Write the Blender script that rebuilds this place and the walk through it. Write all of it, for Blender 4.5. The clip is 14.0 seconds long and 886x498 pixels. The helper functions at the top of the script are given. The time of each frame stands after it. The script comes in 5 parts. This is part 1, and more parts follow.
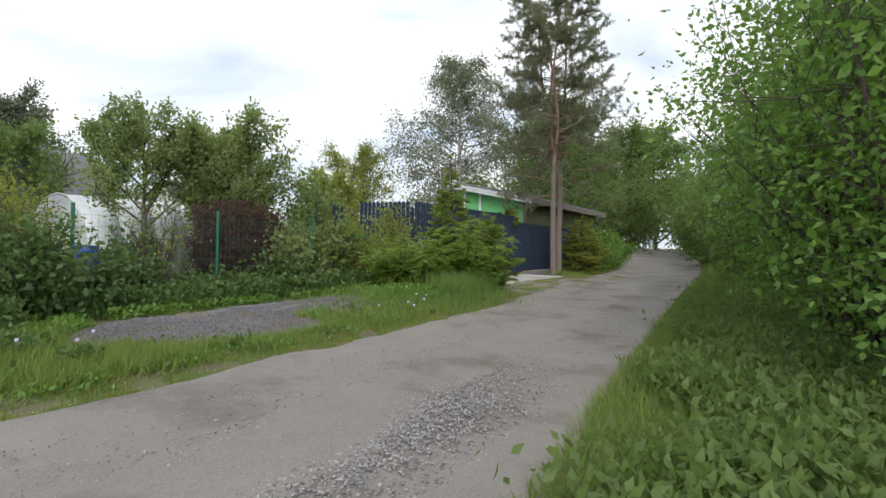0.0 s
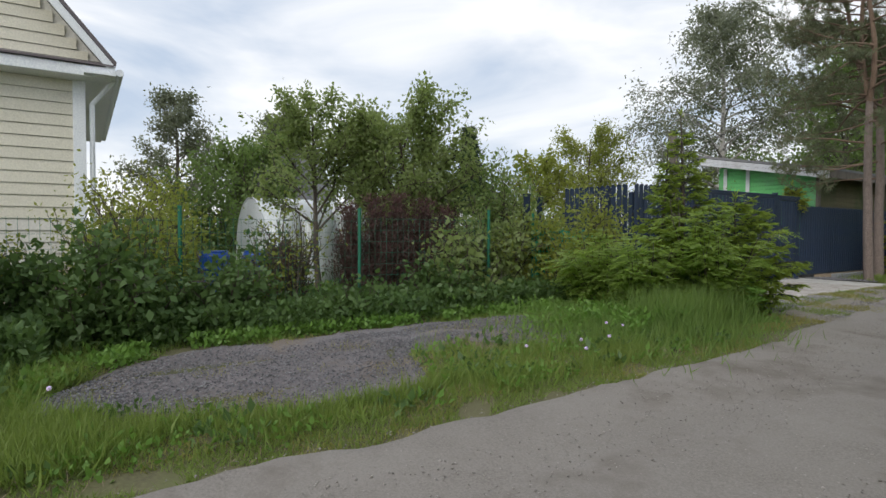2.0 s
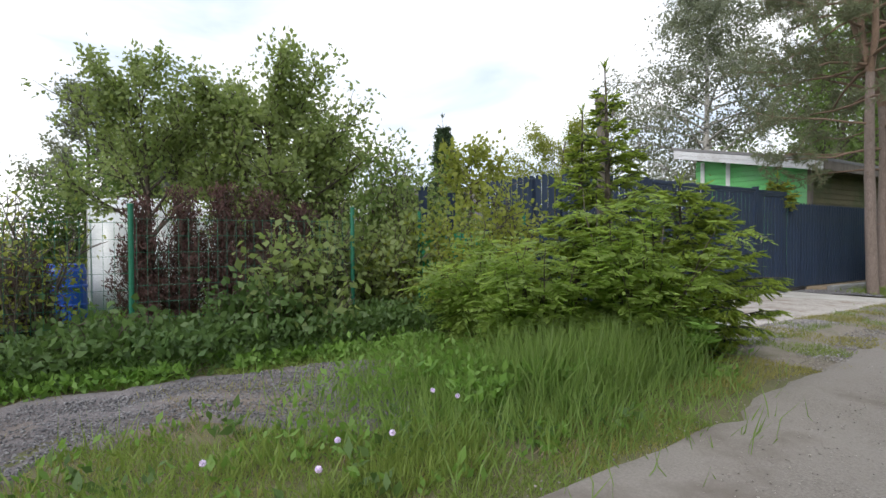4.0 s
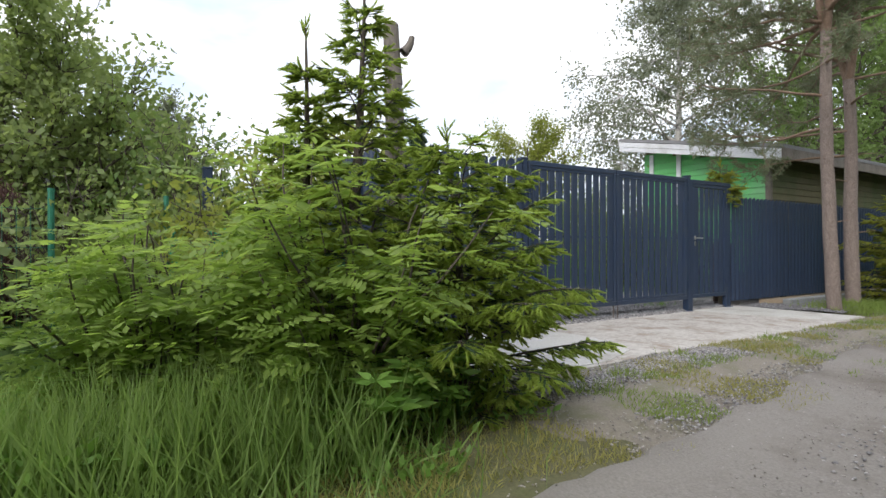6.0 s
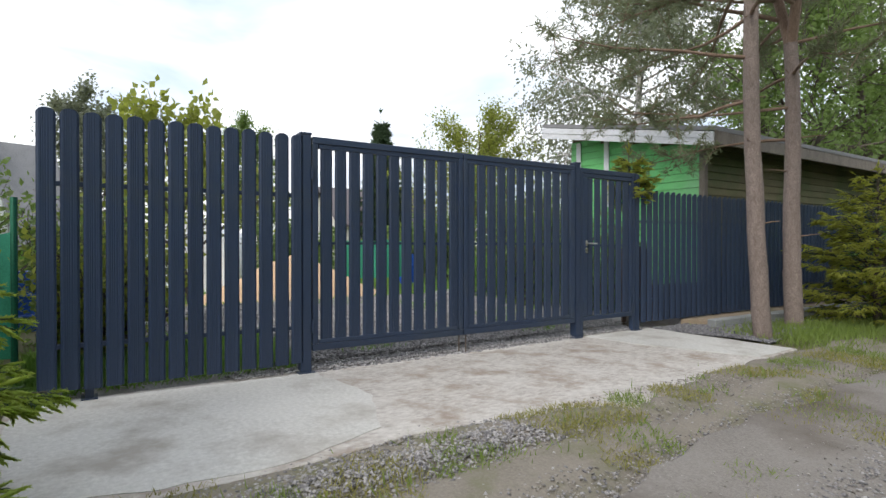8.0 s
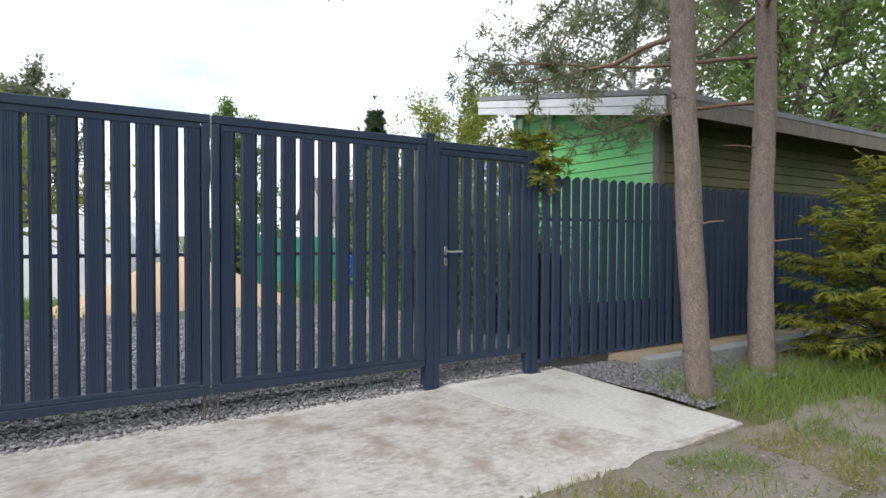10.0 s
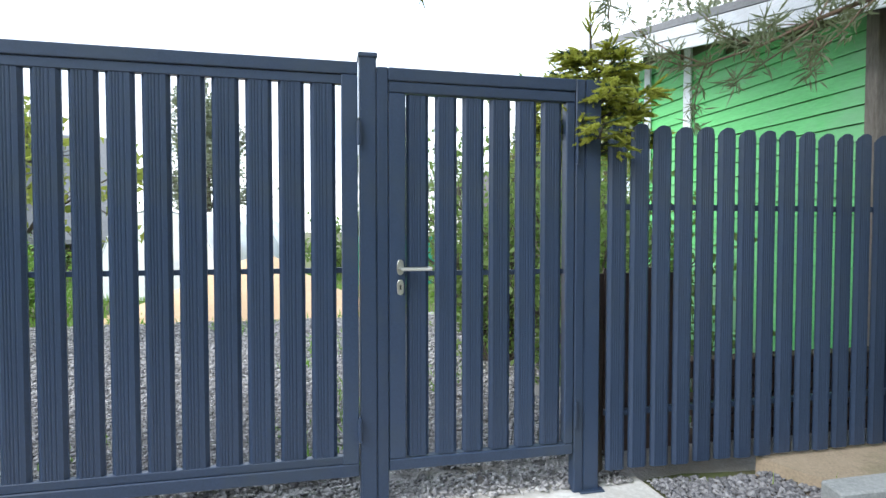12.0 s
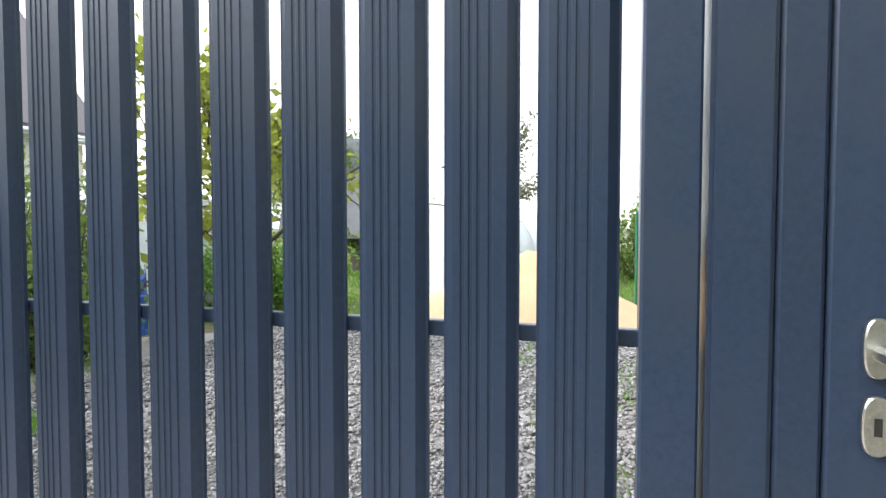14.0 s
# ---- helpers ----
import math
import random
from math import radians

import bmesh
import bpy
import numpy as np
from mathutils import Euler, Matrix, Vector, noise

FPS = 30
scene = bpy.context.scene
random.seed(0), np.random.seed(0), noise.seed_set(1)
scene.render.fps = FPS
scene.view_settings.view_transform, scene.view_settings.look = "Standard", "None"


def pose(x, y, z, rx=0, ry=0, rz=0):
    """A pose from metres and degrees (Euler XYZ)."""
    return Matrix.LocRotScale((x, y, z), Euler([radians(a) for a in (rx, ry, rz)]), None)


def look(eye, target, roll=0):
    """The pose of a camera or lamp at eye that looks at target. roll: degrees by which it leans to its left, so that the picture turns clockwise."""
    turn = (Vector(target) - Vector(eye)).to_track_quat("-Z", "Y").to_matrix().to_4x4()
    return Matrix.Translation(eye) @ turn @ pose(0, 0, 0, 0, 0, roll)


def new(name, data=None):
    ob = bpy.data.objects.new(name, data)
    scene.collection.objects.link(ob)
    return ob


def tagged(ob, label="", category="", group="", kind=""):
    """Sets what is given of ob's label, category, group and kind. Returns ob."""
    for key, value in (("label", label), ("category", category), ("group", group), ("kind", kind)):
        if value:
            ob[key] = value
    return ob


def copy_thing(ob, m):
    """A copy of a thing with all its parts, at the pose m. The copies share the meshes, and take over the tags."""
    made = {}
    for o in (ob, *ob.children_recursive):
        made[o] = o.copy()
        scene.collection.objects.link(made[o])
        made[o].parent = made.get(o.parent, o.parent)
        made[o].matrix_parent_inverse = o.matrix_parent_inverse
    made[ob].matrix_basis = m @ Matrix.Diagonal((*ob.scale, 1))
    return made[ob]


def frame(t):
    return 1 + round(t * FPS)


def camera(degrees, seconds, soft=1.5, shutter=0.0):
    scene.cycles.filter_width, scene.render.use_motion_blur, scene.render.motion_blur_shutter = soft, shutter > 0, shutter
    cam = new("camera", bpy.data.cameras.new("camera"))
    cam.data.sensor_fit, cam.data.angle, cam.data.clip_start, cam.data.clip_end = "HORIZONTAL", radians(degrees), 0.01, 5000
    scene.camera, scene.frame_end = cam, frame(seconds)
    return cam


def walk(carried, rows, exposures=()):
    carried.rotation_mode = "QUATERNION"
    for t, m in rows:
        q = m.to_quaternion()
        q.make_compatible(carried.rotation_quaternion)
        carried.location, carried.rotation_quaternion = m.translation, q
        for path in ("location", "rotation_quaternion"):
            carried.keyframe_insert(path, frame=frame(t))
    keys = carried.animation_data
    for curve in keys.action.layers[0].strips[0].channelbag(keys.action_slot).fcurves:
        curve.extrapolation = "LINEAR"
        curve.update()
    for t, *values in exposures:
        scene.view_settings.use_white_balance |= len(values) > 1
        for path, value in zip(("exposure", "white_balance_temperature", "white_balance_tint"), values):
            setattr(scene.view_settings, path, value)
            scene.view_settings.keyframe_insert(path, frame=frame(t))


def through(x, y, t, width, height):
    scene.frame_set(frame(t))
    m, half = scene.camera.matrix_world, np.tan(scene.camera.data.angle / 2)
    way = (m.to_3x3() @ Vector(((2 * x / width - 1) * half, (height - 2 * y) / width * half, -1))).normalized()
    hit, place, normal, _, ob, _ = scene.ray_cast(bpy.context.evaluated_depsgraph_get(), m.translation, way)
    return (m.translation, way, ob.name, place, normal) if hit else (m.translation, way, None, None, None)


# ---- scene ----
cam = camera(77.6, 14.0)
PATH = [
    (0, (0.497, -0.392, 1.098), (-0.513, 1.334, 1.073), 1.7),
    (0.5, (0.242, 0.33, 1.205), (-1.194, 1.72, 1.138), 0.9),
    (1, (-0.088, 1.136, 1.196), (-1.702, 2.315, 1.125), 0.5),
    (1.5, (-0.378, 2.016, 1.219), (-2.034, 3.135, 1.149), 0.4),
    (2, (-0.596, 2.815, 1.214), (-2.267, 3.911, 1.148), 0.3),
    (2.2, (-0.707, 3.133, 1.223), (-2.38, 4.227, 1.155), 0.5),
    (4.5, (-1.933, 6.701, 1.164), (-3.604, 7.799, 1.13), -0.2),
    (5, (-2.017, 7.479, 1.125), (-3.695, 8.566, 1.095), 0.0),
    (5.5, (-2.038, 8.297, 1.061), (-3.722, 9.375, 1.052), -0.2),
    (6, (-2.191, 9.165, 1.032), (-3.875, 10.245, 1.029), -0.1),
    (6.5, (-2.308, 9.928, 1.06), (-3.986, 11.017, 1.053), -0.2),
    (7, (-2.41, 10.643, 1.076), (-4.087, 11.733, 1.072), -0.2),
    (7.5, (-2.535, 11.451, 1.139), (-4.212, 12.54, 1.125), -0.1),
    (8, (-2.681, 12.178, 1.166), (-4.359, 13.267, 1.153), -0.0),
    (8.5, (-2.799, 12.924, 1.216), (-4.482, 14.004, 1.195), -0.1),
    (9, (-2.923, 13.657, 1.254), (-4.616, 14.72, 1.228), 0.1),
    (9.2, (-3.014, 13.963, 1.292), (-4.712, 15.019, 1.261), 0.2),
    (11.3, (-4.262, 16.65, 1.33), (-6.128, 17.37, 1.285), 0.1),
    (11.5, (-4.435, 16.873, 1.337), (-6.33, 17.511, 1.29), 0.1),
    (12, (-4.941, 17.162, 1.369), (-6.893, 17.59, 1.306), -0.0),
    (12.5, (-5.557, 17.331, 1.338), (-7.552, 17.467, 1.296), 0.2),
    (13, (-6.048, 17.401, 1.351), (-8.026, 17.106, 1.326), -0.0),
    (13.5, (-6.55, 17.252, 1.346), (-8.478, 16.725, 1.266), 0.3),
    (14, (-6.778, 17.21, 1.344), (-8.693, 16.639, 1.267), -0.0),
]
EXPOSURES = [(0.0, 0.3, 6500, 10), (0.5, -0.05, 6480, 10), (2.2, 0.0, 6480, 10), (4.3, 0.5, 6480, 12), (6.5, 0.62, 6450, 12), (8.0, 0.52, 6480, 11), (9.2, 0.6, 6450, 11), (11.5, 1.1, 6080, 9), (12.5, 1.5, 5920, 7), (13.2, 1.5, 6150, 7), (14.0, 1.46, 6450, 9)]
walk(cam, [(t, look(eye, target, roll)) for t, eye, target, roll in PATH], EXPOSURES)

# ---- light ----
world = bpy.data.worlds.new("overcast_sky")
scene.world = world
world.use_nodes = True
wn, wl = world.node_tree.nodes, world.node_tree.links
wn.clear()
w_out = wn.new("ShaderNodeOutputWorld")
w_mix = wn.new("ShaderNodeMixShader")
w_blue = wn.new("ShaderNodeBackground")
w_cloud = wn.new("ShaderNodeBackground")
w_sky = wn.new("ShaderNodeTexSky")
w_sky.sky_type = "NISHITA"
w_sky.sun_disc = False
SUN_ELEV, SUN_ROT = radians(48), radians(-60)
w_sky.sun_elevation, w_sky.sun_rotation = SUN_ELEV, SUN_ROT
w_blue.inputs["Strength"].default_value = 0.12
wl.new(w_sky.outputs[0], w_blue.inputs["Color"])
w_co = wn.new("ShaderNodeTexCoord")
w_map = wn.new("ShaderNodeMapping")
w_map.inputs["Scale"].default_value = (1.0, 1.0, 3.2)
wl.new(w_co.outputs["Generated"], w_map.inputs["Vector"])
w_noise = wn.new("ShaderNodeTexNoise")
w_noise.inputs["Scale"].default_value = 2.4
w_noise.inputs["Detail"].default_value = 6
w_noise.inputs["Roughness"].default_value = 0.5
w_noise.inputs["Distortion"].default_value = 0.4
wl.new(w_map.outputs[0], w_noise.inputs["Vector"])
w_ramp = wn.new("ShaderNodeValToRGB")
w_ramp.color_ramp.elements[0].position, w_ramp.color_ramp.elements[0].color = 0.34, (0.50, 0.59, 0.72, 1)
w_ramp.color_ramp.elements[1].position, w_ramp.color_ramp.elements[1].color = 0.62, (1.0, 1.0, 1.0, 1)
wl.new(w_noise.outputs[0], w_ramp.inputs[0])
wl.new(w_ramp.outputs[0], w_cloud.inputs["Color"])
w_cloud.inputs["Strength"].default_value = 1.12
w_mix.inputs[0].default_value = 0.9
wl.new(w_blue.outputs[0], w_mix.inputs[1])
wl.new(w_cloud.outputs[0], w_mix.inputs[2])
wl.new(w_mix.outputs[0], w_out.inputs[0])

sun = new("sun", bpy.data.lights.new("sun", "SUN"))
sun.data.energy, sun.data.angle, sun.data.color = 1.5, radians(25), (1.0, 0.95, 0.88)
sun.matrix_world = look((6, -8, 14), (-3, 8, 0))

# ---- materials ----
def mat_base(name):
    m = bpy.data.materials.new(name)
    m.use_nodes = True
    nt = m.node_tree
    return m, nt.nodes, nt.links, nt.nodes["Principled BSDF"]


def rgb(c):
    return (c[0], c[1], c[2], 1)


def noise_node(nodes, links, scale, detail=5, rough=0.6, stretch=None):
    co = nodes.new("ShaderNodeTexCoord")
    n = nodes.new("ShaderNodeTexNoise")
    n.inputs["Scale"].default_value, n.inputs["Detail"].default_value, n.inputs["Roughness"].default_value = scale, detail, rough
    if stretch:
        mp = nodes.new("ShaderNodeMapping")
        mp.inputs["Scale"].default_value = stretch
        links.new(co.outputs["Object"], mp.inputs[0])
        links.new(mp.outputs[0], n.inputs["Vector"])
    else:
        links.new(co.outputs["Object"], n.inputs["Vector"])
    return n


def mixed(nodes, links, fac, a, b, kind="MIX"):
    mx = nodes.new("ShaderNodeMix")
    mx.data_type, mx.blend_type = "RGBA", kind
    for socket, value in ((0, fac), (6, a), (7, b)):
        if isinstance(value, bpy.types.NodeSocket):
            links.new(value, mx.inputs[socket])
        elif socket == 0:
            mx.inputs[0].default_value = value
        else:
            mx.inputs[socket].default_value = rgb(value)
    return mx.outputs[2]


def ramp_of(nodes, links, value, lo, hi):
    mr = nodes.new("ShaderNodeMapRange")
    mr.inputs[1].default_value, mr.inputs[2].default_value = lo, hi
    links.new(value, mr.inputs[0])
    return mr.outputs[0]


def surface(name, dark, light, scale=6, fine=60, rough=0.8, bump=0.3, metal=0.0, stretch=None, stain=None, vary=0.0, stain_scale=0.7, dist=0.01):
    """A two-scale mottled surface with relief."""
    m, n, l, p = mat_base(name)
    a = noise_node(n, l, scale, 6, 0.62, stretch)
    b = noise_node(n, l, fine, 4, 0.7, stretch)
    col = mixed(n, l, ramp_of(n, l, a.outputs[0], 0.3, 0.7), dark, light)
    col = mixed(n, l, ramp_of(n, l, b.outputs[0], 0.35, 0.75), col, tuple(min(1, c * 1.25) for c in light))
    if stain:
        s = noise_node(n, l, stain_scale, 7, 0.65)
        col = mixed(n, l, ramp_of(n, l, s.outputs[0], 0.5, 0.66), col, stain)
    if vary:
        oi = n.new("ShaderNodeObjectInfo")
        hs = n.new("ShaderNodeHueSaturation")
        l.new(col, hs.inputs["Color"])
        l.new(ramp_of(n, l, oi.outputs["Random"], -1.0, 2.0), hs.inputs["Value"])
        mr = hs.inputs["Value"].links[0].from_node
        mr.inputs[1].default_value, mr.inputs[2].default_value = 0, 1
        mr.inputs[3].default_value, mr.inputs[4].default_value = 1 - vary, 1 + vary
        col = hs.outputs[0]
    l.new(col, p.inputs["Base Color"])
    p.inputs["Roughness"].default_value, p.inputs["Metallic"].default_value = rough, metal
    if bump:
        bp = n.new("ShaderNodeBump")
        bp.inputs["Strength"].default_value, bp.inputs["Distance"].default_value = bump, dist
        l.new(b.outputs[0], bp.inputs["Height"])
        l.new(bp.outputs[0], p.inputs["Normal"])
    return m


def leaf_mat(name, dark, light, through=0.3, rough=0.5):
    """Leaves: colour differs from leaf to leaf, and some light comes through."""
    dark, light = tuple(c * k for c, k in zip(dark, (1.5, 1.34, 1.95))), tuple(c * k for c, k in zip(light, (1.5, 1.34, 1.95)))
    m, n, l, p = mat_base(name)
    geo = n.new("ShaderNodeNewGeometry")
    big = noise_node(n, l, 0.9, 3, 0.5)
    f1 = mixed(n, l, geo.outputs["Random Per Island"], dark, light)
    col = mixed(n, l, ramp_of(n, l, big.outputs[0], 0.3, 0.75), f1, tuple(c * 0.85 for c in light))
    l.new(col, p.inputs["Base Color"])
    p.inputs["Roughness"].default_value = rough
    p.inputs["Specular IOR Level"].default_value = 0.35
    tr = n.new("ShaderNodeBsdfTranslucent")
    l.new(mixed(n, l, 0.5, col, (light[0] * 1.3, light[1] * 1.35, light[2] * 0.7)), tr.inputs[0])
    mx = n.new("ShaderNodeMixShader")
    mx.inputs[0].default_value = through + 0.1
    l.new(p.outputs[0], mx.inputs[1])
    l.new(tr.outputs[0], mx.inputs[2])
    l.new(mx.outputs[0], n["Material Output"].inputs[0])
    return m


def island_mat(name, dark, light, rough=0.85):
    m, n, l, p = mat_base(name)
    geo = n.new("ShaderNodeNewGeometry")
    a = noise_node(n, l, 40, 3)
    col = mixed(n, l, geo.outputs["Random Per Island"], dark, light)
    col = mixed(n, l, 0.35, col, a.outputs[0], "OVERLAY")
    l.new(col, p.inputs["Base Color"])
    p.inputs["Roughness"].default_value = rough
    return m


M_SOIL = surface("soil_and_moss", (0.075, 0.070, 0.040), (0.13, 0.125, 0.06), 3, 45, 0.95, 0.5, stain=(0.10, 0.13, 0.035))
M_ROAD = surface("packed_gravel_road", (0.165, 0.147, 0.13), (0.245, 0.225, 0.205), 1.6, 70, 0.92, 0.55, stain=(0.135, 0.112, 0.093), stain_scale=0.8, dist=0.012)
M_PATCH = surface("slag_gravel", (0.105, 0.096, 0.10), (0.19, 0.172, 0.176), 2.2, 55, 0.95, 0.8, stain=(0.22, 0.175, 0.13), stain_scale=0.9, dist=0.02)
M_DIRT = surface("bare_dirt", (0.15, 0.132, 0.105), (0.225, 0.20, 0.168), 2.5, 60, 0.95, 0.5, stain=(0.15, 0.15, 0.08), stain_scale=1.6)
M_SLAB = surface("rough_concrete", (0.27, 0.235, 0.205), (0.50, 0.475, 0.445), 4.6, 24, 0.88, 0.6, stretch=(1, 0.55, 1), stain=(0.30, 0.245, 0.20), stain_scale=2.2)
M_SLAB2 = surface("pale_screed", (0.43, 0.42, 0.395), (0.52, 0.51, 0.485), 1.3, 30, 0.82, 0.25, stain=(0.36, 0.335, 0.30), stain_scale=1.4)
M_CURB = surface("old_grey_concrete", (0.17, 0.19, 0.195), (0.29, 0.30, 0.30), 5, 50, 0.9, 0.4)
M_NAVY = surface("navy_powder_coat", (0.021, 0.034, 0.065), (0.026, 0.041, 0.076), 3, 90, 0.34, 0.05, stain=(0.034, 0.048, 0.074), stain_scale=2.2, vary=0.08)
M_NAVY.node_tree.nodes["Principled BSDF"].inputs["Specular IOR Level"].default_value = 0.38
M_STEEL = surface("brushed_steel", (0.55, 0.53, 0.49), (0.66, 0.64, 0.60), 20, 120, 0.28, 0.03, metal=1.0)
M_BLACK = surface("dark_hollow", (0.01, 0.01, 0.01), (0.02, 0.02, 0.02), 8, 50, 0.7, 0.1)
M_RUST = surface("bare_rod_steel", (0.10, 0.075, 0.06), (0.17, 0.14, 0.12), 30, 90, 0.6, 0.2, metal=0.6)
M_SIDING = surface("cream_vinyl_siding", (0.57, 0.54, 0.44), (0.63, 0.60, 0.50), 1.2, 40, 0.5, 0.05, vary=0.03)
M_SIDING2 = surface("white_vinyl_siding", (0.56, 0.545, 0.49), (0.63, 0.61, 0.56), 1.2, 40, 0.5, 0.05, vary=0.03)
M_WHITE = surface("white_painted_metal", (0.70, 0.73, 0.78), (0.78, 0.80, 0.83), 2, 40, 0.45, 0.05)
M_WHITE_OLD = surface("weathered_white_board", (0.50, 0.51, 0.54), (0.68, 0.69, 0.72), 4, 40, 0.7, 0.2, stretch=(0.3, 1, 6), stain=(0.42, 0.41, 0.40))
M_ROOF_DARK = surface("dark_metal_roof", (0.085, 0.075, 0.08), (0.125, 0.105, 0.11), 3, 40, 0.5, 0.1)
M_ROOF_GREY = surface("grey_corrugated_roof", (0.15, 0.15, 0.16), (0.22, 0.22, 0.225), 3, 40, 0.8, 0.2)
M_ROOF_BROWN = surface("brown_roof_tiles", (0.12, 0.065, 0.05), (0.18, 0.10, 0.08), 3, 40, 0.7, 0.2)
M_GREEN_BOARD = surface("bright_green_clapboard", (0.10, 0.42, 0.12), (0.15, 0.50, 0.17), 3, 40, 0.6, 0.15, stretch=(0.4, 1, 4), stain=(0.22, 0.47, 0.24), vary=0.06)
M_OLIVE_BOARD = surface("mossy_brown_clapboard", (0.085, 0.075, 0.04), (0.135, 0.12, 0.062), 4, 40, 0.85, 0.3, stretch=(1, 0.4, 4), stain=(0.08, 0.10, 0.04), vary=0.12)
M_BROWN_WOOD = surface("dark_brown_wood", (0.045, 0.028, 0.022), (0.085, 0.055, 0.042), 5, 60, 0.8, 0.3, vary=0.1)
M_OLD_WOOD = surface("grey_weathered_wood", (0.10, 0.085, 0.07), (0.20, 0.175, 0.15), 6, 60, 0.9, 0.5, stretch=(1, 1, 0.15))
def bark_plates(name, crack, dark, light):
    """Scaly bark: raised plates parted by dark cracks."""
    m, n, l, p = mat_base(name)
    co = n.new("ShaderNodeTexCoord")
    mp = n.new("ShaderNodeMapping")
    mp.inputs["Scale"].default_value = (1, 1, 0.3)
    warp = noise_node(n, l, 9, 4, 0.6)
    add = n.new("ShaderNodeMix")
    add.data_type = "VECTOR"
    add.inputs[0].default_value = 0.13
    l.new(co.outputs["Object"], mp.inputs[0])
    l.new(mp.outputs[0], add.inputs[4])
    l.new(warp.outputs[1], add.inputs[5])
    vo = n.new("ShaderNodeTexVoronoi")
    vo.feature = "DISTANCE_TO_EDGE"
    vo.inputs["Scale"].default_value = 62
    l.new(add.outputs[1], vo.inputs["Vector"])
    cell = n.new("ShaderNodeTexVoronoi")
    cell.inputs["Scale"].default_value = 62
    l.new(add.outputs[1], cell.inputs["Vector"])
    sep = n.new("ShaderNodeSeparateColor")
    l.new(cell.outputs["Color"], sep.inputs[0])
    fine = noise_node(n, l, 70, 4, 0.7)
    plate = mixed(n, l, sep.outputs[0], dark, light)
    streak = noise_node(n, l, 26, 6, 0.75, (1, 1, 0.28))
    plate = mixed(n, l, ramp_of(n, l, streak.outputs[0], 0.35, 0.65), plate, tuple(c * 1.12 for c in light))
    plate = mixed(n, l, 0.65, plate, fine.outputs[0], "OVERLAY")
    edge = ramp_of(n, l, vo.outputs["Distance"], -0.24, 0.2)
    l.new(mixed(n, l, edge, crack, plate), p.inputs["Base Color"])
    p.inputs["Roughness"].default_value = 0.95
    bp = n.new("ShaderNodeBump")
    bp.inputs["Strength"].default_value, bp.inputs["Distance"].default_value = 0.75, 0.02
    l.new(streak.outputs[0], bp.inputs["Height"])
    l.new(bp.outputs[0], p.inputs["Normal"])
    return m


M_BARK = bark_plates("pine_bark", (0.085, 0.062, 0.052), (0.17, 0.132, 0.115), (0.265, 0.215, 0.19))
M_BARK_RED = surface("upper_pine_bark", (0.14, 0.095, 0.068), (0.24, 0.165, 0.12), 14, 60, 0.9, 0.8, stretch=(1, 1, 0.4), dist=0.02)
M_BARK_DARK = surface("dark_bark", (0.055, 0.045, 0.035), (0.12, 0.10, 0.08), 16, 70, 0.95, 0.8, stretch=(1, 1, 0.3), dist=0.02)
M_BARK_BIRCH = surface("birch_bark", (0.25, 0.24, 0.22), (0.52, 0.50, 0.47), 8, 60, 0.8, 0.4, stretch=(1, 1, 2.5), stain=(0.05, 0.05, 0.05), stain_scale=6)
M_GREEN_METAL = surface("green_painted_metal", (0.012, 0.11, 0.065), (0.018, 0.15, 0.09), 6, 60, 0.5, 0.1)
M_GREEN_NET = surface("green_shade_net", (0.03, 0.24, 0.15), (0.05, 0.33, 0.21), 8, 90, 0.8, 0.3)
M_BLUE = surface("blue_plastic", (0.010, 0.055, 0.30), (0.015, 0.08, 0.40), 4, 60, 0.4, 0.05)
M_PLINTH = surface("pink_grey_plinth_stone", (0.32, 0.24, 0.22), (0.42, 0.33, 0.30), 5, 40, 0.85, 0.3, vary=0.12)
M_SAND = surface("ochre_building_sand", (0.50, 0.33, 0.19), (0.62, 0.43, 0.27), 4, 80, 0.95, 0.4)
M_SAND_DULL = surface("dull_earthy_sand", (0.21, 0.165, 0.115), (0.30, 0.24, 0.17), 4, 70, 0.95, 0.4, stain=(0.15, 0.15, 0.08), stain_scale=1.5)
M_POLY = surface("milky_polycarbonate", (0.62, 0.66, 0.68), (0.74, 0.77, 0.79), 1.2, 50, 0.3, 0.03, stain=(0.55, 0.58, 0.60))
M_STONES = island_mat("crushed_stone", (0.13, 0.125, 0.133), (0.42, 0.405, 0.40))
M_STONES_DARK = island_mat("dark_crushed_stone", (0.075, 0.075, 0.085), (0.27, 0.265, 0.275))
M_YARD = surface("pale_crushed_stone", (0.20, 0.195, 0.20), (0.36, 0.35, 0.345), 5, 55, 0.95, 0.9, stain=(0.26, 0.23, 0.20), stain_scale=0.9, dist=0.02)
M_PEBBLE = island_mat("road_pebbles", (0.17, 0.155, 0.14), (0.40, 0.37, 0.34))

L_GRASS = leaf_mat("grass_blades", (0.085, 0.155, 0.022), (0.17, 0.25, 0.045), 0.3)
L_TALL = leaf_mat("tall_grass_blades", (0.080, 0.16, 0.03), (0.165, 0.265, 0.055), 0.4)
L_DRY = leaf_mat("sparse_dry_grass", (0.13, 0.155, 0.03), (0.24, 0.25, 0.06), 0.25)
L_NETTLE = leaf_mat("nettle_leaves", (0.040, 0.090, 0.018), (0.085, 0.155, 0.035), 0.25)
L_LUSH = leaf_mat("lush_weed_leaves", (0.065, 0.16, 0.018), (0.135, 0.26, 0.04), 0.3)
L_APPLE = leaf_mat("apple_leaves", (0.10, 0.165, 0.038), (0.205, 0.28, 0.08), 0.45)
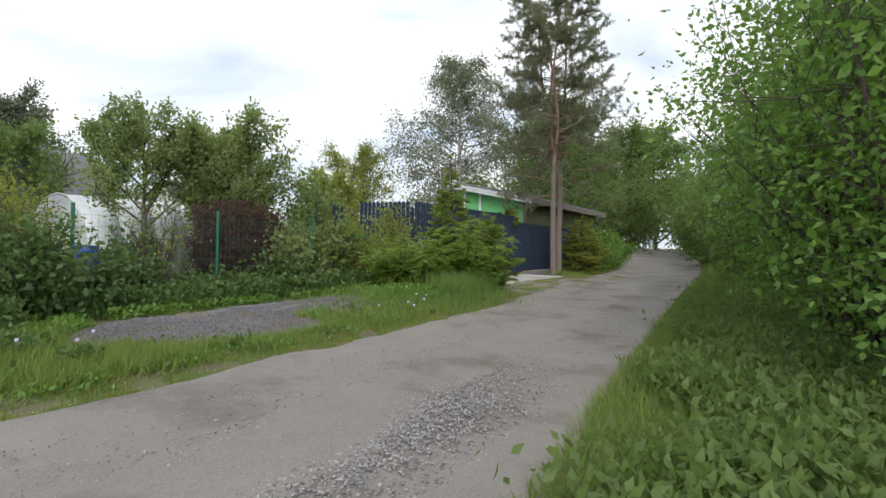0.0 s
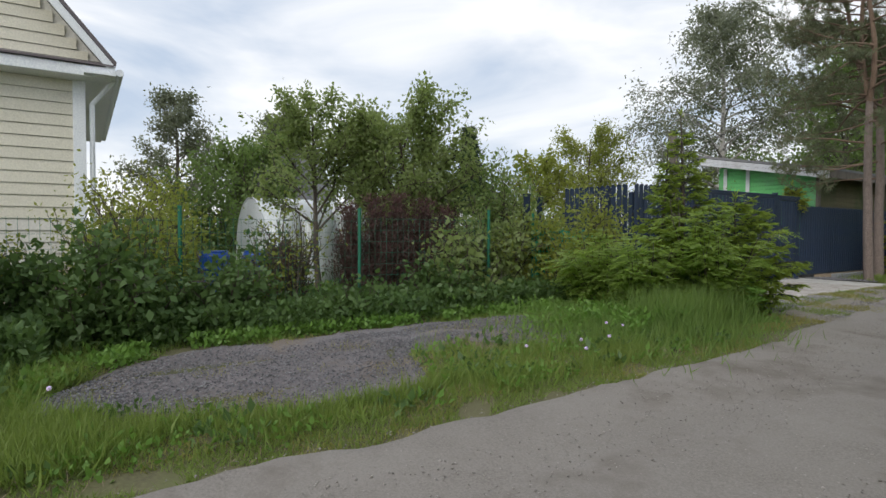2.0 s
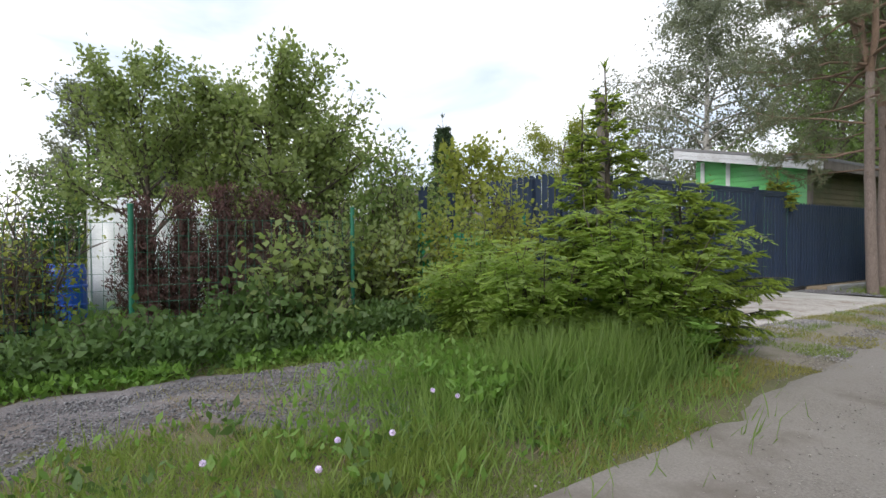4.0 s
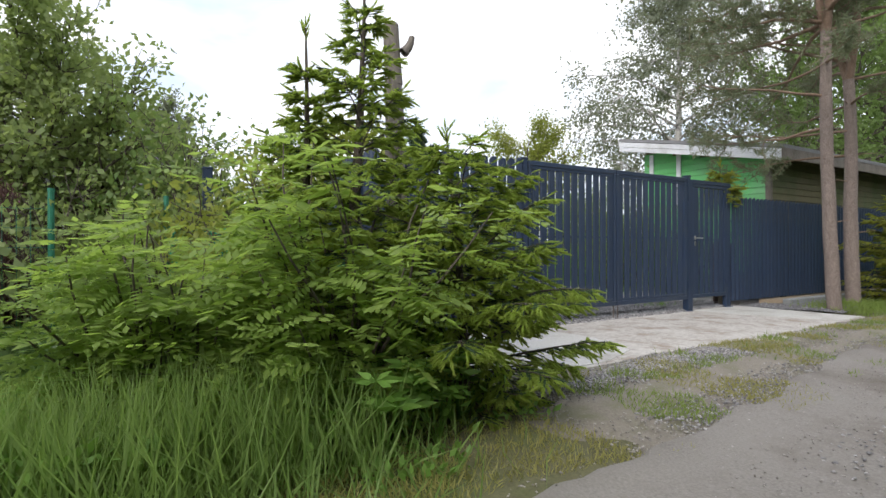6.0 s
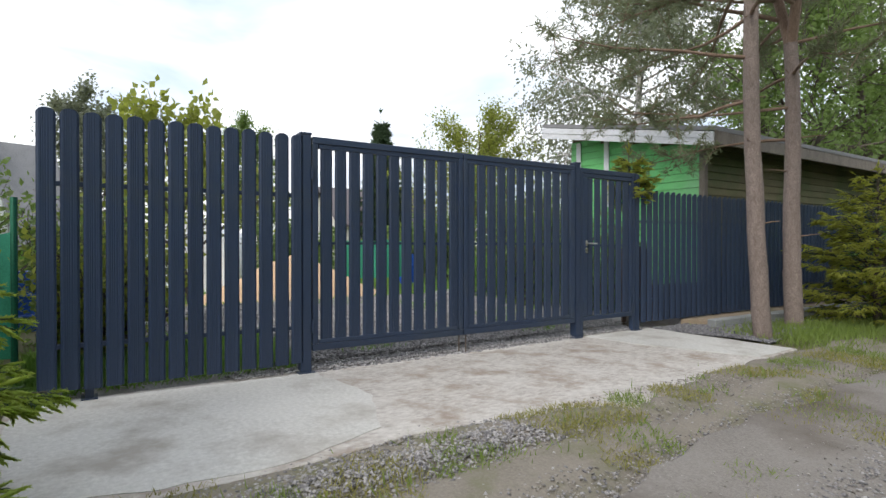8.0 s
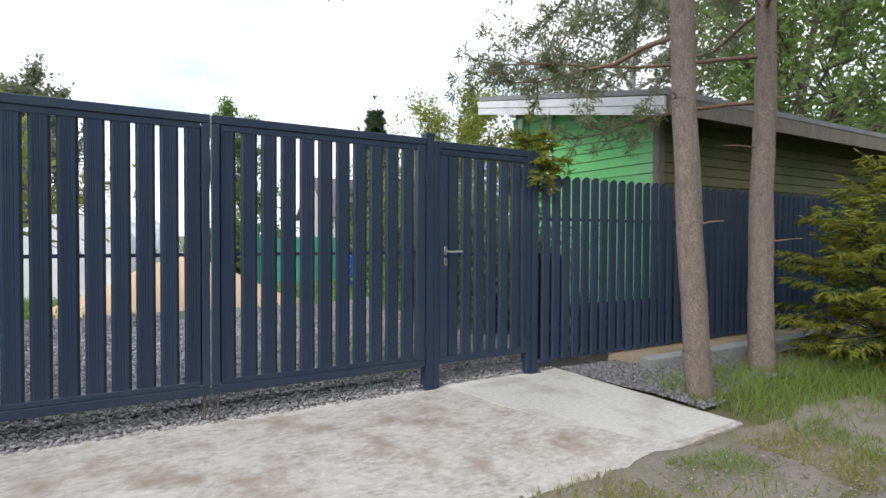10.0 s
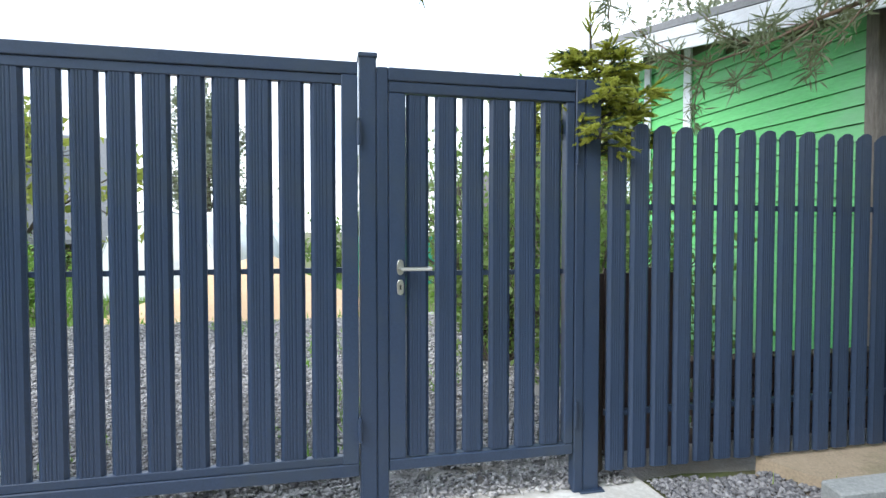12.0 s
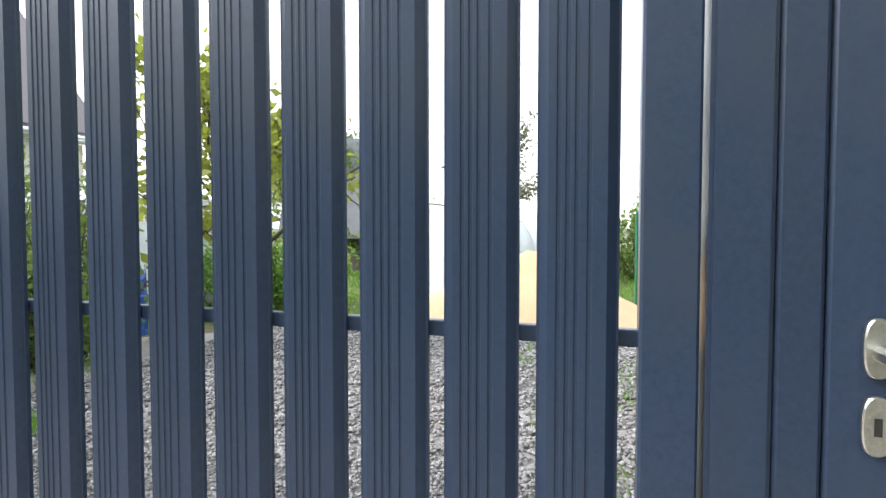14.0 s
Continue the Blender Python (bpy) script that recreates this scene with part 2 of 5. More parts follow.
L_TREE = leaf_mat("deciduous_leaves", (0.062, 0.12, 0.022), (0.135, 0.215, 0.05), 0.4)
L_YELLOW = leaf_mat("yellow_green_leaves", (0.11, 0.165, 0.022), (0.22, 0.27, 0.045), 0.45)
L_BIRCH = leaf_mat("birch_leaves", (0.085, 0.12, 0.055), (0.16, 0.195, 0.10), 0.3)
L_ROWAN = leaf_mat("rowan_leaves", (0.12, 0.205, 0.033), (0.225, 0.335, 0.065), 0.5)
L_SHOOT = leaf_mat("spruce_shoots", (0.16, 0.25, 0.03), (0.30, 0.41, 0.065), 0.52, 0.6)
L_SHOOT_Y = leaf_mat("yellowish_spruce_shoots", (0.20, 0.25, 0.03), (0.34, 0.39, 0.06), 0.5, 0.6)
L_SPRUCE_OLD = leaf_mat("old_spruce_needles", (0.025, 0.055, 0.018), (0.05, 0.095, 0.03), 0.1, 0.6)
L_PINE = leaf_mat("pine_needles", (0.075, 0.105, 0.045), (0.15, 0.185, 0.08), 0.25, 0.6)
L_BROWN = leaf_mat("dead_brown_needles", (0.045, 0.026, 0.017), (0.10, 0.062, 0.04), 0.1, 0.8)
L_STRAW = leaf_mat("dry_straw", (0.15, 0.12, 0.06), (0.30, 0.25, 0.14), 0.1, 0.8)
L_PUFF = leaf_mat("dandelion_down", (0.6, 0.6, 0.58), (0.75, 0.75, 0.72), 0.3, 0.9)
L_FLOWER = leaf_mat("yellow_petals", (0.65, 0.45, 0.01), (0.8, 0.6, 0.03), 0.2)

m, n, l, p = mat_base("window_glass")
p.inputs["Base Color"].default_value = (0.02, 0.025, 0.03, 1)
p.inputs["Roughness"].default_value, p.inputs["IOR"].default_value = 0.04, 1.5
M_GLASS = m


# ---- mesh tools ----
def mesh_of(name, verts, faces, mat, smooth=False):
    """A mesh from a vertex array and a face array of equal-sided faces."""
    verts, faces = np.asarray(verts, np.float32), np.asarray(faces, np.int32)
    me = bpy.data.meshes.new(name)
    k = faces.shape[1]
    me.vertices.add(len(verts))
    me.vertices.foreach_set("co", verts.ravel())
    me.loops.add(faces.size)
    me.loops.foreach_set("vertex_index", faces.ravel())
    me.polygons.add(len(faces))
    me.polygons.foreach_set("loop_start", np.arange(0, faces.size, k, dtype=np.int32))
    if smooth:
        me.polygons.foreach_set("use_smooth", np.ones(len(faces), bool))
    me.update(calc_edges=True)
    me.validate()
    me.materials.append(mat)
    return me


def linked(name, me, parent=None, label=""):
    ob = new(name, me)
    if parent:
        ob.parent = parent
    if label:
        ob["label"] = label
    return ob


def part(name, bm, mat, parent=None, label=""):
    me = bpy.data.meshes.new(name)
    bm.to_mesh(me)
    bm.free()
    me.materials.append(mat)
    return linked(name, me, parent, label)


def thing(name, label, category, at=(0, 0, 0), group="", kind=""):
    ob = new(name)
    ob.location = at
    ob.empty_display_size = 0.1
    return tagged(ob, label, category, group, kind)


def box_bm(x0, x1, y0, y1, z0, z1, bevel=0.003, seg=1):
    bm = bmesh.new()
    bmesh.ops.create_cube(bm, size=1, matrix=Matrix.Translation(((x0 + x1) / 2, (y0 + y1) / 2, (z0 + z1) / 2)) @ Matrix.Diagonal((x1 - x0, y1 - y0, z1 - z0, 1)))
    if bevel:
        bmesh.ops.bevel(bm, geom=bm.edges[:], offset=bevel, segments=seg, affect="EDGES")
    return bm


def prism_bm(pts, a, b, axis="y", bevel=0.0):
    """A flat outline pushed from a to b along an axis."""
    bm = bmesh.new()
    def at(u, v, w):
        return {"y": (u, w, v), "x": (w, u, v), "z": (u, v, w)}[axis]
    lo = [bm.verts.new(at(u, v, a)) for u, v in pts]
    hi = [bm.verts.new(at(u, v, b)) for u, v in pts]
    bm.faces.new(lo)
    bm.faces.new(hi[::-1])
    for i in range(len(pts)):
        j = (i + 1) % len(pts)
        bm.faces.new((lo[i], hi[i], hi[j], lo[j]))
    bmesh.ops.recalc_face_normals(bm, faces=bm.faces[:])
    if bevel:
        bmesh.ops.bevel(bm, geom=bm.edges[:], offset=bevel, segments=1, affect="EDGES")
    return bm


def rod_bm(p0, p1, r, sides=8):
    bm = bmesh.new()
    p0, p1 = Vector(p0), Vector(p1)
    d = p1 - p0
    m4 = Matrix.Translation((p0 + p1) / 2) @ d.to_track_quat("Z", "Y").to_matrix().to_4x4()
    bmesh.ops.create_cone(bm, cap_ends=True, segments=sides, radius1=r, radius2=r, depth=d.length, matrix=m4)
    return bm


def unit(v):
    return v / np.maximum(np.linalg.norm(v, axis=-1, keepdims=True), 1e-6)


def leaves(name, P, D, L, W, mat, rng, fold=0.12):
    """Pointed leaves from points P along directions D; each is a folded blade."""
    P, D = np.asarray(P, float), unit(np.asarray(D, float))
    k = len(P)
    L, W = np.broadcast_to(L, k)[:, None], np.broadcast_to(W, k)[:, None]
    S = unit(np.cross(D, rng.normal(size=(k, 3))))
    N = np.cross(S, D)
    mid = P + D * L * 0.45
    V = np.stack([P, mid + S * W * 0.5 + N * L * fold, P + D * L, mid - S * W * 0.5 + N * L * fold], 1).reshape(-1, 3)
    F = np.arange(4 * k).reshape(k, 4)
    return mesh_of(name, V, F, mat)


def tubes(name, segs, mat, sides=6, rough=0.0, rng=None):
    """Tapered limbs, each from (start, end, r0, r1)."""
    V, F = [], []
    ang = np.linspace(0, 2 * np.pi, sides, endpoint=False)
    for p0, p1, r0, r1 in segs:
        p0, p1 = np.asarray(p0), np.asarray(p1)
        d = unit(p1 - p0)
        u = unit(np.cross(d, (0.31, 0.95, 0.07) if abs(d[2]) > 0.8 else (0, 0, 1.0)))
        v = np.cross(d, u)
        ring = np.cos(ang)[:, None] * u + np.sin(ang)[:, None] * v
        b = len(V) * sides
        for q, r in ((p0, r0), (p1, r1)):
            rr = r * (1 + rough * rng.uniform(-1, 1, sides)) if rough else np.full(sides, r)
            V.append(q + ring * rr[:, None])
        for i in range(sides):
            j = (i + 1) % sides
            F.append((b + i, b + j, b + sides + j, b + sides + i))
    return mesh_of(name, np.concatenate(V), F, mat, True)


def limb_line(rng, p, d, length, r0, r1, n, bend, wob=0.12):
    """A bending limb: its pieces and its points with directions."""
    segs, pts = [], []
    p, d = np.array(p, float), unit(np.array(d, float))
    step = length / n
    for i in range(n):
        d = unit(d + np.array(bend) / n + rng.normal(size=3) * wob)
        q = p + d * step
        segs.append((p, q, r0 + (r1 - r0) * i / n, r0 + (r1 - r0) * (i + 1) / n))
        pts.append((q, d))
        p = q
    return segs, pts


def crown_of(rng, base, height, r, limbs, first, reach, rise, bend, lean=(0, 0), shape=None, subs=5, sub_len=0.45, wob=0.1):
    """A trunk with limbs and twigs. Gives trunk pieces, limb pieces and twig points."""
    base = np.array(base, float)
    tr, tp = limb_line(rng, base, (lean[0], lean[1], 1), height, r, r * 0.18, 9, (0, 0, 0.4), 0.05)
    li, tips = [], []
    line = [base] + [q for q, _ in tp]
    for i in range(limbs):
        f = first + (1 - first) * (i + rng.uniform(0, 0.9)) / limbs
        s = f * 9
        a = min(int(s), 8)
        p = line[a] + (line[a + 1] - line[a]) * (s - a)
        az = i * 2.4 + rng.uniform(-0.5, 0.5)
        ln = reach * (shape(f) if shape else (1.1 - 0.7 * abs(f - first) / (1 - first))) * rng.uniform(0.75, 1.15)
        lr = r * 0.42 * (1.1 - f)+0.008
        sg, pt = limb_line(rng, p, (math.cos(az), math.sin(az), rise), ln, lr, lr * 0.3, 5, bend, wob)
        li += sg
        for q, d in pt[1:]:
            tips.append((q, d))
            for _ in range(subs):
                d2 = unit(d + rng.normal(size=3) * 0.75)
                s2, p2 = limb_line(rng, q, d2, ln * sub_len * rng.uniform(0.4, 1.0), lr * 0.35, 0.003, 3, bend, wob * 1.5)
                li += s2
                tips += p2
    tips.append((line[-1], np.array((0, 0, 1.0))))
    return tr, li, tips


def scatter(rng, tips, per, spread, droop=0.0):
    q = np.array([t[0] for t in tips])
    d = np.array([t[1] for t in tips])
    P = np.repeat(q, per, 0) + rng.normal(size=(len(q) * per, 3)) * spread
    D = unit(np.repeat(d, per, 0) * 0.5 + rng.normal(size=P.shape) * 0.8 + np.array((0, 0, -droop)))
    return P, D


def tree(name, label, seed, at, height, r, limbs, first, reach, rise, bend, bark, leaf, per, spread, size, droop=0.2, shape=None, subs=5, sub_len=0.45, lean=(0, 0), category="tree", group="", aspect=0.55, wob=0.1):
    rng = np.random.default_rng(seed)
    ob = thing(name, label, category, at, group)
    tr, li, tips = crown_of(rng, (0, 0, -0.08), height, r, limbs, first, reach, rise, bend, lean, shape, subs, sub_len, wob)
    linked("trunk", tubes("trunk", tr, bark, 8), ob)
    linked("branchwork", tubes("branchwork", li, bark, 4), ob)
    P, D = scatter(rng, tips, per, spread, droop)
    L = size * rng.uniform(0.6, 1.25, len(P))
    linked("crown", leaves("crown", P, D, L, L * aspect, leaf, rng), ob)
    return ob


def shrub(name, label, seed, at, height, width, stems, leaf, count, size, bark=None, depth=None, group="", category="shrub", aspect=0.6, low=0.0, droop=0.25, clump=0.10):
    """A many-stemmed bush with an uneven crown."""
    rng = np.random.default_rng(seed)
    ob = thing(name, label, category, at, group)
    depth = depth or width
    segs, tips = [], []
    for i in range(stems):
        az = rng.uniform(0, 6.28)
        out = rng.uniform(0.1, 1.0)
        tgt = np.array((math.cos(az) * width / 2 * out, math.sin(az) * depth / 2 * out, height * rng.uniform(0.7, 1.05) * (1 - 0.45 * out ** 2)))
        p = np.array((math.cos(az) * width * 0.12, math.sin(az) * depth * 0.12, -0.06))
        sg, pt = limb_line(rng, p, tgt - p, float(np.linalg.norm(tgt - p)), 0.012 + 0.006 * height, 0.004, 6, (0, 0, 0.1), 0.12)
        segs += sg
        for j, (q, d) in enumerate(pt):
            if q[2] < low * height:
                continue
            tips.append((q, d))
            for _ in range(3):
                s2, p2 = limb_line(rng, q, d + rng.normal(size=3) * 0.8, height * 0.16 * rng.uniform(0.4, 1.3), 0.006, 0.003, 2, (0, 0, 0.2), 0.2)
                segs += s2
                tips += p2
    linked("branchwork", tubes("branchwork", segs, bark or M_BARK_DARK, 4), ob)
    per = max(1, int(count / max(1, len(tips))))
    P, D = scatter(rng, tips, per, clump * (0.6 + 0.5 * height / 2), droop)
    P[:, 2] = np.maximum(P[:, 2], 0.02)
    L = size * rng.uniform(0.55, 1.25, len(P))
    linked("crown", leaves("crown", P, D, L, L * aspect, leaf, rng), ob)
    return ob


# ---- ground ----
def smooth(a, b, v):
    f = min(1.0, max(0.0, (v - a) / (b - a)))
    return f * f * (3 - 2 * f)


def ground_z(x, y):
    z = -0.16 + 0.12 * smooth(3.0, 13.5, y)
    z += 0.05 * smooth(-8.0, -9.5, x)
    z += 0.9 * smooth(24, 60, y)
    z += 0.07 * math.exp(-((x + 6.25) / 0.6) ** 2 - ((y - 19.7) / 0.9) ** 2)
    if x > -0.8:
        z += 0.10 * smooth(-0.8, 1.6, x)
    if x < -3.6 and y < 11.5:
        z += 0.03 * noise.noise((x * 1.3, y * 1.3, 0.0)) + 0.03 * smooth(-3.7, -4.3, x)
    if -7.9 < x < -5.7 and 11.5 < y < 18.88:
        z -= 0.03 * smooth(-5.7, -6.1, x)
    z += 0.034 * smooth(-5.75, -5.35, x) * smooth(-4.6, -5.3, x) * smooth(13.6, 14.6, y) * smooth(18.6, 17.6, y)
    return z


def sheet(name, xs, ys, zf, mat, parent=None, keep=None):
    xs, ys = np.asarray(xs), np.asarray(ys)
    V = [(x, y, zf(x, y)) for y in ys for x in xs]
    w = len(xs)
    F = [(j * w + i, j * w + i + 1, (j + 1) * w + i + 1, (j + 1) * w + i) for j in range(len(ys) - 1) for i in range(w - 1)]
    return linked(name, mesh_of(name, V, F, mat, True), parent)


gx = np.concatenate([[-900, -300, -120, -60, -40, -30, -24], np.arange(-20, 6.01, 0.25), [8, 12, 20, 40, 120, 300, 900]])
gy = np.concatenate([[-900, -300, -100, -40, -20, -10, -6], np.arange(-4, 26.01, 0.25), [28, 31, 35, 40, 46, 53, 60, 80, 120, 300, 900]])
ground = tagged(sheet("ground", gx, gy, ground_z, M_SOIL), "mossy soil ground with grass and weeds", "ground", kind="structure")


def road_left(y):
    return -3.72 - 0.10 * smooth(0, 5, y) - 0.35 * smooth(8.5, 12.5, y) - 0.6 * smooth(12, 16, y) - 0.5 * smooth(17, 22, y) - 0.10 * max(0, y - 22) - 0.0022 * max(0, y - 22) ** 2


def road_right(y):
    return -0.35 - 0.12 * smooth(2, 4, y) - 0.055 * max(0, y - 3) - 0.0022 * max(0, y - 22) ** 2


def strip(name, ys, left, right, cols, lift, mat, wob, seed):
    """A band of ground laid just over the soil, with ragged edges."""
    V, F = [], []
    for y in ys:
        a = left(y) + wob * noise.noise((seed, y * 1.7, 0)) + wob * 0.6 * noise.noise((seed, y * 6.0, 3)) + wob * 0.4 * noise.noise((seed, y * 19.0, 6))
        b = right(y) + wob * noise.noise((seed + 9, y * 1.7, 0)) + wob * 0.6 * noise.noise((seed + 9, y * 6.0, 3))
        for i in range(cols + 1):
            f = i / cols
            x = a + (b - a) * f
            edge = min(f, 1 - f) * cols
            end = smooth(0.0, 0.6, min(y - ys[0], ys[-1] - y))
            z = ground_z(x, y) + ((lift + 0.04) * end - 0.04 if edge > 0.5 else -0.03) + 0.012 * noise.noise((x * 1.1, y * 0.7, 5)) - 0.03 * math.exp(-((f - 0.3) / 0.1) ** 2) - 0.03 * math.exp(-((f - 0.75) / 0.1) ** 2)
            V.append((x, y, z))
    w = cols + 1
    for j in range(len(ys) - 1):
        for i in range(cols):
            F.append((j * w + i, j * w + i + 1, (j + 1) * w + i + 1, (j + 1) * w + i))
    return linked(name, mesh_of(name, V, F, mat, True))


ry = np.concatenate([np.arange(-12, 26, 0.15), np.arange(26, 70, 1.0)])
road = tagged(strip("road", ry, road_left, road_right, 24, 0.052, M_ROAD, 0.10, 1.0), "pale packed gravel village road with ruts", "road", kind="structure")
patch_left = lambda y: -5.9 - 1.25 * smooth(2.2, 3.8, y) + 0.35 * smooth(7.6, 8.8, y)
patch_right = lambda y: -5.2 + 0.75 * smooth(2.5, 4.2, y) - 1.35 * smooth(5.2, 5.9, y) + 0.8 * smooth(6.6, 7.3, y) - 0.8 * smooth(8.0, 8.8, y)
gravel_patch = tagged(strip("gravel_bed", np.arange(2.4, 8.9, 0.10), patch_left, patch_right, 20, 0.03, M_PATCH, 0.22, 4.0), "worn grey slag gravel parking patch", "gravel", kind="structure")
apron = tagged(strip("dirt_verge", np.arange(11.2, 21.0, 0.12), lambda y: -5.66 + 0.12 * smooth(12.6, 11.4, y) + 0.34 * smooth(14.2, 15.3, y) - 0.36 * smooth(15.8, 17.3, y), lambda y: road_left(y) + 0.35, 18, 0.034, M_DIRT, 0.14, 7.0), "bare trodden dirt beside the concrete slab", "dirt", kind="structure")
tagged(strip("gravel_bed", np.arange(18.72, 24.0, 0.12), lambda y: -7.7, lambda y: -6.05 - 0.3 * smooth(20, 23, y), 10, 0.045, M_PATCH, 0.10, 15.0), "dark crushed stone between slab and pines", "gravel", kind="structure")
yard = tagged(strip("gravel_yard", np.arange(11.6, 24.0, 0.2), lambda y: -13.4 + 1.3 * smooth(14, 12, y) - 1.0 * smooth(18, 20, y), lambda y: -7.62, 24, 0.08, M_YARD, 0.08, 12.0), "dark crushed stone yard behind the gate", "gravel", kind="structure")

# concrete slab before the gate
slab_pts = [(-7.72, 11.7), (-5.85, 11.7), (-5.72, 12.1), (-5.52, 12.45), (-5.55, 13.2), (-5.66, 13.9), (-5.5, 14.6), (-5.2, 15.3), (-5.3, 16.1), (-5.55, 17.2), (-5.64, 18.0), (-5.72, 18.93), (-7.70, 18.88)]
slab = part("slab", prism_bm(slab_pts, -0.14, -0.004, "z", 0.008), M_SLAB)
tagged(slab, "rough grey concrete driveway slab at the gate", "concrete slab", kind="structure")
def ragged(corners, step, amount, seed):
    """An outline with its sides broken into small wavering steps."""
    out = []
    for (x0, y0), (x1, y1) in zip(corners, corners[1:] + corners[:1]):
        k = max(1, int(math.hypot(x1 - x0, y1 - y0) / step))
        for i in range(k):
            x, y = x0 + (x1 - x0) * i / k, y0 + (y1 - y0) * i / k
            out.append((x + amount * noise.noise((x * 4, y * 4, seed)), y + amount * noise.noise((x * 4, y * 4, seed + 5))))
    return out


screed = part("slab", prism_bm(ragged([(-7.70, 11.74), (-5.88, 11.74), (-5.75, 12.1), (-5.60, 12.5), (-5.63, 13.2), (-5.85, 13.75), (-6.6, 14.05), (-7.55, 13.95)], 0.09, 0.05, 2.0), -0.10, 0.0005, "z"), M_SLAB2)
tagged(screed, "smooth pale screed on the concrete slab", "concrete slab", kind="structure")
path_slab = part("slab", prism_bm(ragged([(-7.62, 17.55), (-7.0, 17.62), (-6.4, 17.8), (-5.70, 18.1), (-5.75, 18.90), (-7.66, 18.85)], 0.09, 0.03, 6.0), -0.10, 0.001, "z"), M_SLAB2)
tagged(path_slab, "pale smooth concrete in front of the wicket", "concrete slab", kind="structure")


# ---- navy steel fence and gate ----
FX = -7.57


def slat_mesh(width, z0, z1, top=0.0, depth=0.021):
    """A ribbed steel picket that faces +x, rounded at the top if asked."""
    h = width / 2
    g = 0.0018
    prof = [(-h, -depth), (-h, -0.013), (-h + 0.004, -0.013), (-h + 0.017, 0)]
    for c in (-0.22, -0.11, 0.0, 0.15):
        prof += [((c - 0.034) * width, 0), ((c - 0.022) * width, -g), ((c + 0.022) * width, -g), ((c + 0.034) * width, 0)]
    prof += [(h - 0.017, 0), (h - 0.004, -0.013), (h, -0.013), (h, -depth)]
    bm = bmesh.new()
    lo, hi = [], []
    for y, x in prof:
        zt = z1 - top * (1 - math.sqrt(max(0.0, 1 - (y / h) ** 2 * 0.98)))
        lo.append(bm.verts.new((x, y, z0)))
        hi.append(bm.verts.new((x, y, zt)))
    k = len(prof)
    for i in range(k):
        j = (i + 1) % k
        bm.faces.new((lo[i], lo[j], hi[j], hi[i]))
    bm.faces.new(hi)
    bm.faces.new(lo[::-1])
    bmesh.ops.recalc_face_normals(bm, faces=bm.faces[:])
    me = bpy.data.meshes.new("slat")
    bm.to_mesh(me)
    bm.free()
    me.materials.append(M_NAVY)
    return me


def fence_post(y, label, w=0.10, top=2.185, x=FX, cap=True, z0=0.0):
    ob = thing("fence_post", label, "fence post", (x, y, z0), "navy fence posts")
    part("post", box_bm(-0.10, 0.0, -w / 2, w / 2, -0.05, top - z0, 0.006, 2), M_NAVY, ob)
    if cap:
        part("cap", box_bm(-0.106, 0.006, -w / 2 - 0.006, w / 2 + 0.006, top - z0 - 0.012, top - z0 + 0.012, 0.005), M_NAVY, ob)
    part("base_plate", box_bm(-0.13, 0.025, -w / 2 - 0.025, w / 2 + 0.025, 0.0, 0.012, 0.003), M_NAVY, ob)
    return ob


P_LABEL = "navy blue square steel gate post on concrete"
fence_post(13.865, P_LABEL)
fence_post(17.3765, P_LABEL, 0.079, 2.20)
fence_post(18.535, P_LABEL, 0.088, 2.15, FX, False)

# picket panel beside the gate
panel = thing("picket_fence", "navy steel picket fence panel with rounded tops", "fence", (FX, 12.9, 0.0), "navy picket fence panels")
me_tall = slat_mesh(0.121, 0.095, 2.165, 0.045)
for i in range(14):
    y = 11.94 + i * 0.1425
    s = linked("slat", me_tall, panel)
    s.location = (0.0, y - 12.9, 0.004 * math.sin(i * 2.1))
for z in (0.42, 1.62):
    part("rail", box_bm(-0.058, -0.022, -1.02, 0.92, z - 0.018, z + 0.018, 0.003), M_NAVY, panel)
fence_post(12.2, "navy steel post behind the picket panel", 0.06, 1.9, FX - 0.06, False)
fence_post(11.93, "navy steel corner post of the picket fence", 0.06, 2.0, FX - 0.08, False)

# the panel that turns back from the corner
side = thing("picket_fence", "navy steel picket fence panel running back from the corner", "fence", (FX - 0.16, 11.9, 0.0), "navy picket fence panels")
for i in range(12):
    s = linked("slat", me_tall, side)
    s.matrix_basis = pose(-0.10 - i * 0.142, -0.02, 0, 0, 0, -90)
for z in (0.42, 1.62):
    part("rail", box_bm(-1.8, 0.0, -0.012, 0.022, z - 0.018, z + 0.018, 0.003), M_NAVY, side)


